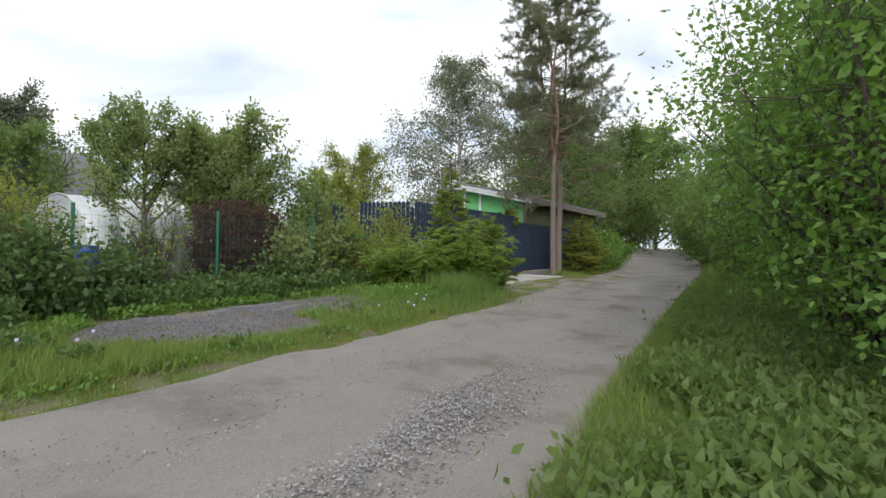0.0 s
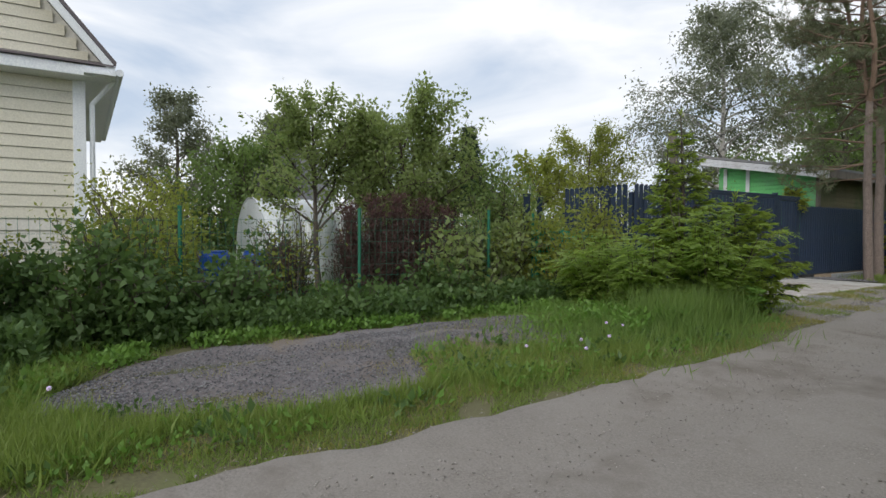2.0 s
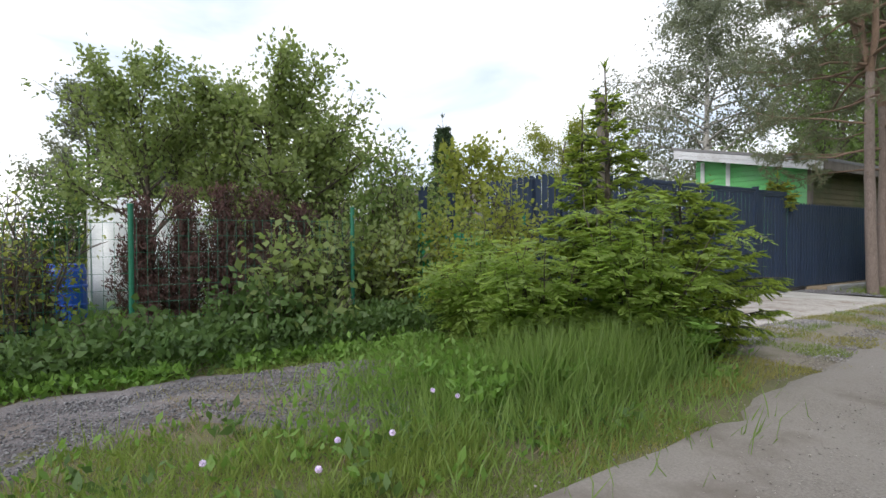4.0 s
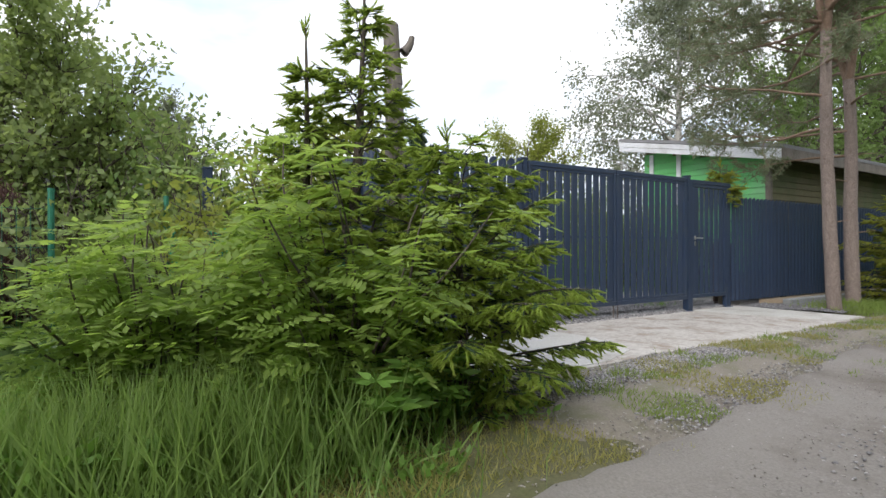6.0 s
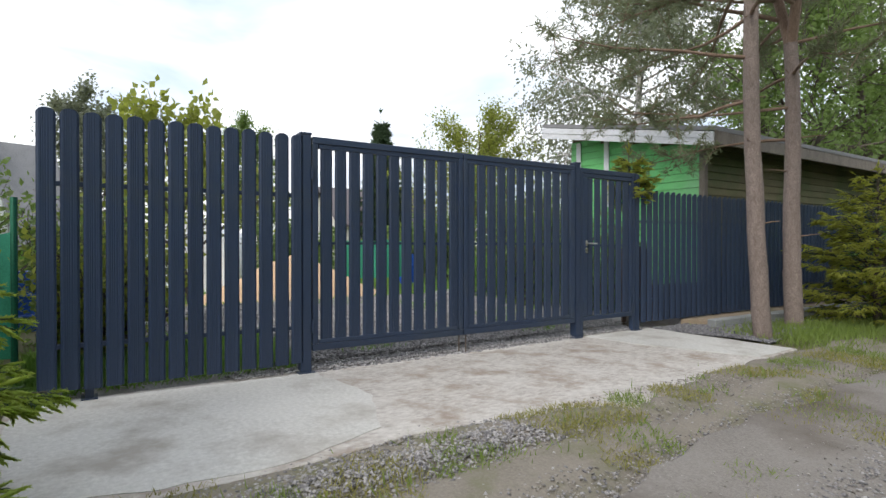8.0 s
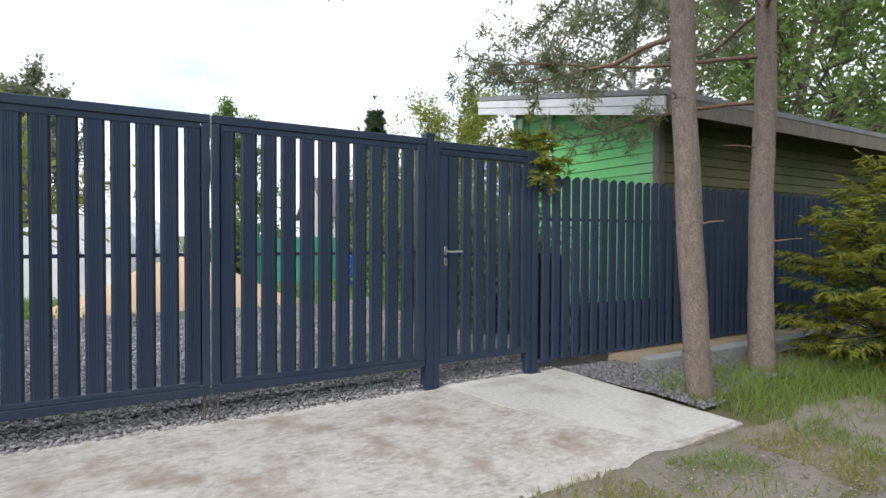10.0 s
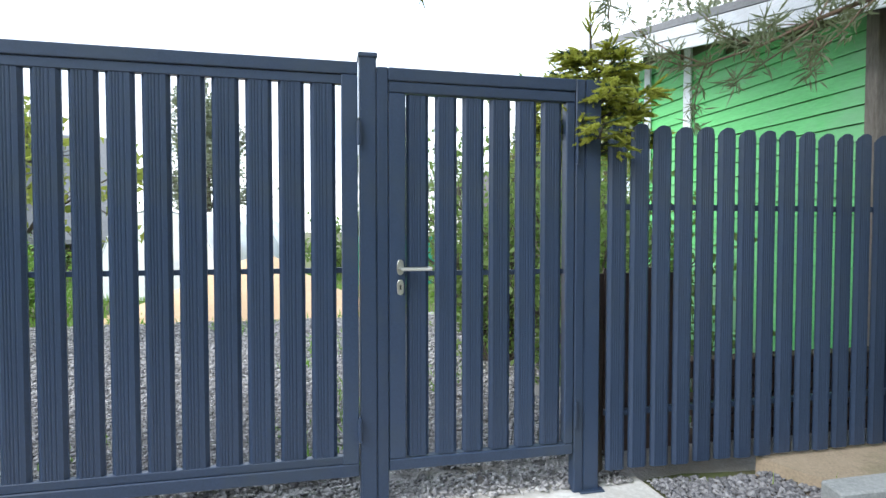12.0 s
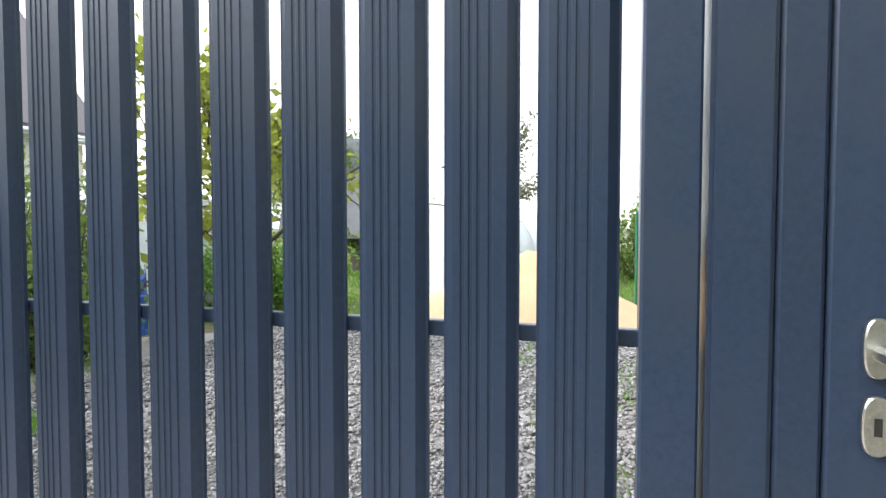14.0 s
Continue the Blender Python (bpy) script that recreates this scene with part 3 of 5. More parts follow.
def gate_leaf(y0, y1, gap0, left):
    """One leaf of the double gate, framed, with eleven gaps."""
    leaf_ob = thing("swing_gate", "navy steel gate leaf with ribbed vertical slats, closed", "gate", (FX, (y0 + y1) / 2, 0.0), "double gate leaves")
    c = (y0 + y1) / 2
    zb, zt = 0.195, 2.165
    part("top_rail", box_bm(-0.062, -0.002, y0 - c, y1 - c, zt - 0.06, zt, 0.004), M_NAVY, leaf_ob)
    part("top_lip", box_bm(-0.05, -0.012, y0 - c + 0.06, y1 - c - 0.06, zt - 0.105, zt - 0.061, 0.003), M_NAVY, leaf_ob)
    part("bottom_rail", box_bm(-0.062, -0.002, y0 - c, y1 - c, zb, zb + 0.06, 0.004), M_NAVY, leaf_ob)
    part("bottom_lip", box_bm(-0.05, -0.012, y0 - c + 0.06, y1 - c - 0.06, zb + 0.061, zb + 0.10, 0.003), M_NAVY, leaf_ob)
    for a in (y0, y1 - (0.052 if left else 0.076)):
        part("stile", box_bm(-0.062, -0.002, a - c, a + (0.076 if a > y0 and not left else 0.052) - c, zb + 0.061, zt - 0.061, 0.004), M_NAVY, leaf_ob)
    part("middle_rail", box_bm(-0.060, -0.040, y0 - c + 0.053, y1 - c - 0.053, 1.172, 1.197, 0.002), M_NAVY, leaf_ob)
    me = slat_mesh(0.117, zb + 0.075, zt - 0.085)
    ys = [gap0 + 0.0716 + 0.1432 * i for i in range(10)]
    ys.append(y0 + 0.052 + 0.052 if not left else y1 - 0.052 - 0.052)
    for y in ys:
        s = linked("slat", me, leaf_ob)
        s.location = (-0.016, y - c, 0)
    return leaf_ob


right_leaf = gate_leaf(15.625, 17.329, 15.808, False)
left_leaf = gate_leaf(13.93, 15.612, 13.998, True)


def hinge(parent, y, z, x=0.012, length=0.11):
    bm = rod_bm((x, y, z - length / 2), (x, y, z + length / 2), 0.010, 10)
    part("hinge", bm, M_NAVY, parent)
    part("hinge_pin", rod_bm((x, y, z + length / 2), (x, y, z + length / 2 + 0.012), 0.006, 8), M_NAVY, parent)


hinge(right_leaf, 17.333 - 16.477, 1.83)
hinge(right_leaf, 17.333 - 16.477, 0.42)
hinge(left_leaf, 13.92 - 14.771, 1.83)
hinge(left_leaf, 13.92 - 14.771, 0.42)
for y, leaf_ob, c in ((15.575, left_leaf, 14.771), (15.665, right_leaf, 16.477)):
    part("drop_bolt", rod_bm((-0.03, y - c, -0.01), (-0.03, y - c, 0.33), 0.008, 8), M_RUST, leaf_ob, "thin bare steel drop bolt")

# wicket door
wicket = thing("wicket_door", "navy steel wicket door with slats and a lever handle, closed", "gate door", (FX, 17.95, 0.0))
W0, W1, WB, WT = 17.475, 18.435, 0.206, 2.083
part("top_rail", box_bm(-0.062, -0.004, W0 - 17.95, W1 - 17.95, WT - 0.052, WT, 0.005), M_NAVY, wicket)
part("bottom_rail", box_bm(-0.062, -0.004, W0 - 17.95, W1 - 17.95, WB, WB + 0.056, 0.005), M_NAVY, wicket)
part("lock_stile", box_bm(-0.062, -0.004, W0 - 17.95, 17.556 - 17.95, WB + 0.057, WT - 0.053, 0.005), M_NAVY, wicket)
part("hinge_stile", box_bm(-0.062, -0.004, 18.386 - 17.95, W1 - 17.95, WB + 0.057, WT - 0.053, 0.005), M_NAVY, wicket)
part("middle_rail", box_bm(-0.058, -0.038, 17.557 - 17.95, 18.385 - 17.95, 1.15, 1.175, 0.002), M_NAVY, wicket)
me_w = slat_mesh(0.110, WB + 0.061, WT - 0.057)
for y in (17.616, 17.758, 17.897, 18.0355, 18.174, 18.312):
    s = linked("slat", me_w, wicket)
    s.location = (-0.014, y - 17.95, 0)
hinge(wicket, 18.44 - 17.95, 1.78, 0.01, 0.13)
hinge(wicket, 18.44 - 17.95, 0.42, 0.01, 0.13)
# fixed frame round the wicket door
frame_ob = thing("gate_frame", "navy steel frame of square tubes round the wicket door", "gate frame", (FX, 17.95, 0.0))
part("upright", box_bm(-0.07, -0.002, 17.4175 - 17.95, 17.4725 - 17.95, -0.01, 2.150, 0.005), M_NAVY, frame_ob)
part("upright", box_bm(-0.07, -0.002, 18.4385 - 17.95, 18.4895 - 17.95, -0.01, 2.150, 0.005), M_NAVY, frame_ob)
part("lintel", box_bm(-0.07, -0.002, 17.473 - 17.95, 18.438 - 17.95, 2.087, 2.150, 0.005), M_NAVY, frame_ob)


def oval_plate(parent, name, y, z, h, label):
    bm = bmesh.new()
    pts = []
    for i in range(24):
        a = i / 24 * 2 * math.pi
        pts.append((y + 0.0165 * math.copysign(abs(math.cos(a)) ** 0.7, math.cos(a)), z + h / 2 * math.copysign(abs(math.sin(a)) ** 0.75, math.sin(a))))
    b = prism_bm(pts, -0.003, 0.008, "x", 0.002)
    return part(name, b, M_STEEL, parent, label)


plate = oval_plate(wicket, "handle_plate", 17.528 - 17.95, 1.197, 0.075, "oval steel handle plate")
part("lever", rod_bm((0.045, 17.528 - 17.95, 1.191), (0.045, 17.674 - 17.95, 1.191), 0.0095, 12), M_STEEL, plate, "brushed steel lever")
part("neck", rod_bm((0.006, 17.528 - 17.95, 1.191), (0.05, 17.528 - 17.95, 1.191), 0.0095, 12), M_STEEL, plate)
plate2 = oval_plate(wicket, "lock_plate", 17.528 - 17.95, 1.101, 0.075, "oval steel lock plate")
part("keyhole", box_bm(0.0082, 0.0095, 17.524 - 17.95, 17.532 - 17.95, 1.09, 1.112, 0.0), M_BLACK, plate2, "dark keyhole")

# lower picket fence past the wicket
me_low = slat_mesh(0.108, 0.10, 1.935, 0.045)
for k, (ya, cnt) in enumerate(((18.68, 15), (20.68, 18), (23.06, 18), (25.44, 18))):
    cx = ya + 0.1325 * (cnt - 1) / 2
    pl = thing("picket_fence", "low navy steel picket fence panel with rounded tops", "fence", (FX, cx, 0.0), "low navy picket fence panels")
    for i in range(cnt):
        s = linked("slat", me_low, pl)
        s.location = (0.0, ya + 0.1325 * i - cx, 0.004 * math.sin(i * 1.7 + k))
    for z in (0.40, 1.50):
        part("rail", box_bm(-0.055, -0.022, ya - 0.05 - cx, ya + 0.1325 * cnt - 0.07 - cx, z - 0.016, z + 0.016, 0.003), M_NAVY, pl)
    fence_post(ya + 0.1325 * cnt - 0.066, "navy steel post of the low picket fence", 0.05, 1.85, FX - 0.06, False)

curb = part("kerb", prism_bm(ragged([(-7.22, 19.62), (-7.06, 19.58), (-7.02, 23.5), (-7.0, 27.5), (-7.16, 27.5), (-7.18, 23.5)], 0.35, 0.02, 3.0), -0.2, 0.115, "z", 0.01), M_CURB)
tagged(curb, "old grey concrete kerb along the fence", "kerb", kind="structure")
sand_strip = part("sand_bed", prism_bm(ragged([(-7.62, 19.6), (-7.35, 19.68), (-7.225, 19.85), (-7.19, 23.5), (-7.17, 27.4), (-7.9, 27.4)], 0.3, 0.015, 9.0), -0.15, 0.075, "z"), M_SAND_DULL)
tagged(sand_strip, "earthy sand fill between kerb and low fence", "sand", kind="structure")

# ---- cream house ----
house = thing("house", "cream vinyl-sided house with white trim and dark roof", "house", (-11.6, 2.87, 0.0))
HB = Vector((-11.6, 2.87, 0.0))


def hpart(name, bm, mat, label="", parent=None):
    ob = part(name, bm, mat, parent or house, label)
    if not parent:
        ob.location = -HB
    return ob


hpart("wall", box_bm(-19.0, -11.64, -5.2, 2.84, -0.2, 3.70, 0.0), M_SIDING2)
hpart("gable_wall", prism_bm([(-5.58, 3.9), (3.22, 3.9), (-1.18, 9.18)], -19.0, -11.64, "x"), M_SIDING2)
me_plank = None
for i in range(16):
    z = 0.62 + i * 0.19
    y1 = 2.80
    prof = [(-11.63, z), (-11.600, z), (-11.618, z + 0.182), (-11.63, z + 0.182)]
    segs = [(-5.2, y1)] if z + 0.18 < 2.12 or z > 3.45 else [(-5.2, 0.02), (1.42, y1)]
    for a, b in segs:
        hpart("siding_plank", prism_bm(prof, a, b, "y"), M_SIDING if z > 1.3 else M_SIDING2)
for i in range(26):
    z = 3.98 + i * 0.19
    half = max(0.05, (9.12 - z - 0.19) / 1.2)
    prof = [(-11.63, z), (-11.600, z), (-11.618, z + 0.182), (-11.63, z + 0.182)]
    hpart("siding_plank", prism_bm(prof, -1.18 - half, -1.18 + half, "y"), M_SIDING)
hpart("corner_board", box_bm(-11.66, -11.575, 2.72, 2.90, 0.55, 3.70, 0.006), M_WHITE, "white corner board")
hpart("downpipe", rod_bm((-11.66, 2.99, 0.1), (-11.66, 2.99, 3.3), 0.04, 10), M_WHITE, "white round downpipe")
hpart("downpipe_elbow", rod_bm((-11.66, 2.99, 3.3), (-11.5, 3.32, 3.72), 0.04, 10), M_WHITE)
for i in range(28):
    for k in range(3):
        y = -5.2 + i * 0.29 + (0.14 if k % 2 else 0)
        hpart("plinth_stone", box_bm(-11.63, -11.575, y, min(y + 0.28, 2.86), -0.12 + k * 0.235, 0.105 + k * 0.235, 0.008), M_PLINTH)
# pent fascia across the gable and eave returns
hpart("fascia", prism_bm([(-11.64, 3.66), (-11.26, 3.68), (-11.26, 3.86), (-11.64, 3.98)], -5.6, 3.26, "y", 0.01), M_WHITE, "white pent fascia")
hpart("pent_roof", prism_bm([(-11.64, 3.99), (-11.22, 3.87), (-11.22, 3.90), (-11.64, 4.03)], -5.65, 3.30, "y"), M_ROOF_DARK, "dark metal pent roof")
# roof slopes fall to both sides of the ridge
SL = 1.12
ridge_y, ridge_z = -1.18, 9.3
for sgn in (1, -1):
    e_y = ridge_y + sgn * 4.50
    e_z = 3.90
    a = [(ridge_y, ridge_z), (e_y, e_z), (e_y + sgn * 0.02, e_z + 0.06), (ridge_y, ridge_z + 0.09)]
    hpart("roof", prism_bm(a, -19.4, -11.24, "x"), M_ROOF_DARK, "dark slate-blue metal roof")
    b = [(ridge_y, ridge_z - 0.01), (e_y, e_z - 0.01), (e_y, e_z - 0.20), (ridge_y, ridge_z - 0.22)]
    hpart("barge_board", prism_bm(b, -11.30, -11.25, "x", 0.004), M_WHITE, "white barge board")
    hpart("rake_soffit", prism_bm([(ridge_y, ridge_z - 0.06), (e_y, e_z - 0.06), (e_y, e_z - 0.09), (ridge_y, ridge_z - 0.09)], -11.62, -11.305, "x"), M_WHITE)
    hpart("soffit", prism_bm([(e_y, 3.74), (e_y - sgn * 0.44, 3.74), (e_y - sgn * 0.44, 3.70), (e_y, 3.70)], -19.3, -11.1, "x"), M_WHITE)
    hpart("gutter", rod_bm((-19.3, e_y + sgn * 0.06, 3.80), (-11.26, e_y + sgn * 0.06, 3.80), 0.06, 10), M_WHITE, "white gutter")
# window
win = hpart("window", box_bm(-11.66, -11.63, 0.02, 1.42, 2.1, 3.5, 0.0), M_BLACK)
for y0, y1, z0, z1 in ((0.02, 0.12, 2.1, 3.5), (1.32, 1.42, 2.1, 3.5), (0.12, 1.32, 3.4, 3.5), (0.12, 1.32, 2.1, 2.2), (0.69, 0.75, 2.2, 3.4)):
    part("window_frame", box_bm(-11.628, -11.57, y0, y1, z0, z1, 0.006), M_WHITE, win, "white window frame")
part("pane", box_bm(-11.622, -11.612, 0.12, 1.32, 2.2, 3.4, 0.0), M_GLASS, win, "dark reflecting pane")
part("sill", box_bm(-11.62, -11.48, -0.02, 1.46, 2.05, 2.09, 0.006), M_WHITE, win, "white sill")

# ---- green shed house by the fence ----
shed = thing("green_house", "green clapboard outbuilding with weathered white fascia and mossy brown side", "outbuilding", (-8.15, 21.05, 0.05))
SB = Vector((-8.1, 20.9, 0.0))


def spart(name, bm, mat, label=""):
    ob = part(name, bm, mat, shed, label)
    ob.location = -SB
    return ob


def roof_h(x):
    return 3.0 + (-8.0 - x) * 0.19


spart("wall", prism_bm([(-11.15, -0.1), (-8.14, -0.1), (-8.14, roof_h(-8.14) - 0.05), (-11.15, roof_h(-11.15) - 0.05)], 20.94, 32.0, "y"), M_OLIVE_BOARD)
for i in range(26):
    z = 0.1 + i * 0.135
    x1 = -8.16 if z + 0.13 < roof_h(-8.16) - 0.1 else -8.0 - (z + 0.25 - 3.0) / 0.19
    if x1 < -11.1:
        break
    prof = [(20.935, z), (20.905, z), (20.922, z + 0.13), (20.935, z + 0.13)]
    spart("clapboard", prism_bm(prof, -11.18, x1, "x"), M_GREEN_BOARD)
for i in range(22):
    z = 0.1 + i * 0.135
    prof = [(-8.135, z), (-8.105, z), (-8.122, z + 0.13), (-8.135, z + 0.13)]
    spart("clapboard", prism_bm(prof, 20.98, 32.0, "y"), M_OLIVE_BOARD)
spart("corner_post", box_bm(-8.19, -8.09, 20.88, 20.99, 0.0, 2.93, 0.006), M_OLD_WOOD)
for x in (-10.95, -10.2):
    spart("window_trim", box_bm(x - 0.06, x + 0.06, 20.875, 20.90, 1.9, 3.3, 0.004), M_WHITE_OLD, "white vertical trim board")
spart("roof", prism_bm([(-11.6, roof_h(-11.6) + 0.02), (-7.62, roof_h(-7.62) + 0.02), (-7.62, roof_h(-7.62) + 0.09), (-11.6, roof_h(-11.6) + 0.09)], 20.45, 32.4, "y"), M_ROOF_GREY, "flat corrugated roof sloping to the road")
for k in range(2):
    o = -0.115 * k
    spart("fascia_board", prism_bm([(-11.58, roof_h(-11.58) + o), (-7.66, roof_h(-7.66) + o), (-7.66, roof_h(-7.66) - 0.112 + o), (-11.58, roof_h(-11.58) - 0.112 + o)], 20.42 + 0.012 * k, 20.46, "y", 0.003), M_WHITE_OLD, "weathered white fascia board")
spart("eave_board", prism_bm([(-7.66, 2.96), (-7.63, 2.96), (-7.63, 2.74), (-7.66, 2.74)], 20.46, 32.3, "y"), M_OLD_WOOD, "grey weathered eave board")
spart("eave_soffit", prism_bm([(-8.1, 2.98), (-7.66, 2.90), (-7.66, 2.87), (-8.1, 2.94)], 20.46, 32.3, "y"), M_BROWN_WOOD)
spart("soffit", prism_bm([(-11.5, roof_h(-11.5) - 0.03), (-8.0, roof_h(-8.0) - 0.03), (-8.0, roof_h(-8.0) - 0.05), (-11.5, roof_h(-11.5) - 0.05)], 20.46, 20.95, "y"), M_WHITE_OLD)

# ---- green mesh fence along the garden ----
GX = -8.35
me_wire_v = mesh_of("wire", *(lambda b: ([tuple(v.co) for v in b.verts], [[v.index for v in f.verts] for f in b.faces if len(f.verts) == 4]))((lambda b: (b.verts.ensure_lookup_table(), b.verts.index_update(), b)[2])(rod_bm((0, 0, 0.05), (0, 0, 1.48), 0.002, 4))), M_GREEN_METAL)
for k in range(5):
    y0 = -1.13 + 2.5 * k
    pp = thing("fence_post", "green painted round steel post of a mesh fence", "fence post", (GX, y0, ground_z(GX, y0)), "green mesh fence posts")
    part("post", rod_bm((0, 0, -0.1), (0, 0, 1.62), 0.027, 10), M_GREEN_METAL, pp)
    part("cap", rod_bm((0, 0, 1.62), (0, 0, 1.645), 0.03, 10), M_GREEN_METAL, pp)
    if k == 4:
        break
    pn = thing("mesh_fence", "green welded wire mesh fence panel overgrown with weeds", "fence", (GX + 0.03, y0 + 1.25, ground_z(GX, y0 + 1.25)), "green mesh fence panels")
    for i in range(24):
        s = linked("wire", me_wire_v, pn)
        s.location = (0, -1.2 + i * 0.1, 0)
    for i in range(9):
        part("cross_wire", rod_bm((0.004, -1.22, 0.06 + i * 0.175), (0.004, 1.22, 0.06 + i * 0.175), 0.002, 4), M_GREEN_METAL, pn)

# ---- garden things ----
def greenhouse(at, length, width, height, ribs, name_label, turn=0):
    ob = thing("greenhouse", name_label, "greenhouse", at)
    ob.rotation_euler = (0, 0, radians(turn))
    arc = []
    for i in range(17):
        a = math.pi * i / 16
        arc.append((-math.cos(a) * width / 2, height * math.sin(a) ** 0.62))
    V, F = [], []
    for j in range(ribs + 1):
        y = -length / 2 + length * j / ribs
        V += [(u, y, v) for u, v in arc]
    for j in range(ribs):
        F = [(i, i + 1, 18 + i, 17 + i) for i in range(16)]
        W = [(u, -length / 2 + length * (j + e) / ribs, v) for e in (0.01, 0.99) for u, v in arc]
        sheet_ob = linked("panel", mesh_of("panel", W, F, M_POLY, True), ob)
        sheet_ob.modifiers.new("thickness", "SOLIDIFY").thickness = 0.008
    for j in range(ribs + 1):
        y = -length / 2 + length * j / ribs
        segs = [((arc[i][0] * 1.006, y, arc[i][1] * 1.006), (arc[i + 1][0] * 1.006, y, arc[i + 1][1] * 1.006), 0.016, 0.016) for i in range(16)]
        linked("rib", tubes("rib", segs, M_WHITE, 4), ob)
    for y in (-length / 2, length / 2):
        part("end_wall", prism_bm([(u * 0.99, v * 0.99) for u, v in arc], y - 0.005, y + 0.005, "y"), M_POLY, ob)
    return ob


greenhouse((-13.6, 8.55, -0.1), 5.0, 2.7, 2.05, 6, "milky arched polycarbonate greenhouse in the garden")
greenhouse((-18.5, 14.7, 0.0), 4.0, 2.5, 1.8, 4, "milky arched greenhouse behind the sand heap", 70)


def barrel(at, h=0.88, r=0.29):
    ob = thing("barrel", "blue plastic water barrel standing in the garden", "barrel", at, "blue barrels")
    bm = bmesh.new()
    prof = [(0.86, 0), (0.95, 0.02), (1, 0.12), (1.0, 0.31), (1.04, 0.33), (1.04, 0.36), (1.0, 0.38), (1.0, 0.62), (1.04, 0.64), (1.04, 0.67), (1, 0.69), (0.98, 0.92), (0.9, 0.99), (0.82, 1.0)]
    rings = []
    for f, z in prof:
        rings.append([bm.verts.new((r * f * math.cos(a * math.pi / 10), r * f * math.sin(a * math.pi / 10), z * h)) for a in range(20)])
    for a, b in zip(rings, rings[1:]):
        for i in range(20):
            bm.faces.new((a[i], a[(i + 1) % 20], b[(i + 1) % 20], b[i]))
    bm.faces.new(rings[-1])
    part("drum", bm, M_BLUE, ob)
    part("lid", rod_bm((0, 0, h - 0.005), (0, 0, h + 0.03), r * 0.9, 20), M_BLUE, ob)


barrel((-11.7, 5.72, -0.1))
barrel((-11.75, 4.92, -0.1))
barrel((-12.2, 11.4, -0.1))
barrel((-17.0, 20.2, 0.0))

# sand heap behind the gate
def heap(name, label, at, r, h, mat, seed):
    V, F = [], []
    n_r, n_a = 14, 36
    for i in range(n_r + 1):
        for a in range(n_a):
            f = i / n_r
            t = a / n_a * 2 * math.pi
            rr = r * f * (1 + 0.18 * noise.noise((math.cos(t) * 1.5, math.sin(t) * 1.5, seed)))
            z = h * (1 - f) ** 1.15 * (1 + 0.15 * noise.noise((rr * math.cos(t) * 2, rr * math.sin(t) * 2, seed)))
            V.append((rr * math.cos(t) * 0.8, rr * math.sin(t), z - 0.02 * f))
    for i in range(n_r):
        for a in range(n_a):
            b = (a + 1) % n_a
            F.append((i * n_a + a, i * n_a + b, (i + 1) * n_a + b, (i + 1) * n_a + a))
    ob = tagged(linked(name, mesh_of(name, V, F, mat, True)), label, "sand heap")
    ob.location = at
    return ob


heap("sandpile", "heap of ochre building sand in the yard", (-14.8, 16.1, 0.02), 2.2, 1.0, M_SAND, 3)

# dark garden fence, net
brown = thing("board_fence", "dark brown board fence in the garden", "fence", (-10.98, 9.95, -0.1))
for i in range(9):
    part("board", box_bm(-0.012, 0.012, -1.95 + i * 0.22, -1.74 + i * 0.22, 0.0, 1.93 - 0.02 * (i % 3), 0.005), M_BROWN_WOOD, brown)
part("rail", box_bm(-0.06, -0.014, -1.95, 0.02, 1.5, 1.58, 0.004), M_BROWN_WOOD, brown)
part("top_board", box_bm(-0.05, 0.05, -2.0, 0.06, 1.94, 1.98, 0.004), M_BROWN_WOOD, brown)
net = thing("shade_net", "green plastic shade net tied between posts", "net", (-8.2, 10.75, -0.05))
for i in range(3):
    b = bmesh.new()
    bmesh.ops.create_grid(b, x_segments=10, y_segments=8, size=0.5)
    for v in b.verts:
        u, w2 = v.co.x, v.co.y
        v.co = Vector((0.025 * math.sin(u * 9 + i) * (0.5 - w2), u * 0.62 - 0.62 + i * 0.62, 0.82 + w2 * 1.0 - 0.05 * (1 - 4 * u * u) * (w2 + 0.5)))
    bmesh.ops.solidify(b, geom=b.faces[:], thickness=0.004)
    part("netting", b, M_GREEN_NET, net)
for y in (-0.95, 0.95):
    part("stake", rod_bm((-0.02, y, -0.1), (-0.02, y, 1.6), 0.025, 8), M_GREEN_METAL, net)
net_far = copy_thing(net, pose(-15.8, 18.6, 0.0))
net_far["label"] = "green plastic shade net at the end of the yard"
for x, y, h in ((-8.9, 10.3, 1.95), (-8.2, 11.9, 2.1), (-9.6, 11.3, 1.95)):
    fence_post(y, "short navy steel post standing among the weeds", 0.10, h, x, True, -0.08)

# old cut trunk beside the spruce
stump = thing("dead_tree", "tall bare grey cut-off tree trunk", "dead tree", (-6.33, 11.4, -0.1))
rs = np.random.default_rng(5)
sg, _ = limb_line(rs, (0, 0, -0.1), (0.0, -0.02, 1), 3.15, 0.105, 0.07, 12, (0, 0, 0.3), 0.02)
linked("trunk", tubes("trunk", sg, M_OLD_WOOD, 10, 0.08, rs), stump)
sg, _ = limb_line(rs, (0.0, 0.02, 2.80), (0.1, 0.9, 0.5), 0.17, 0.045, 0.024, 4, (0, -0.3, 1.2), 0.03)
linked("branch_stub", tubes("branch_stub", sg, M_OLD_WOOD, 8), stump)
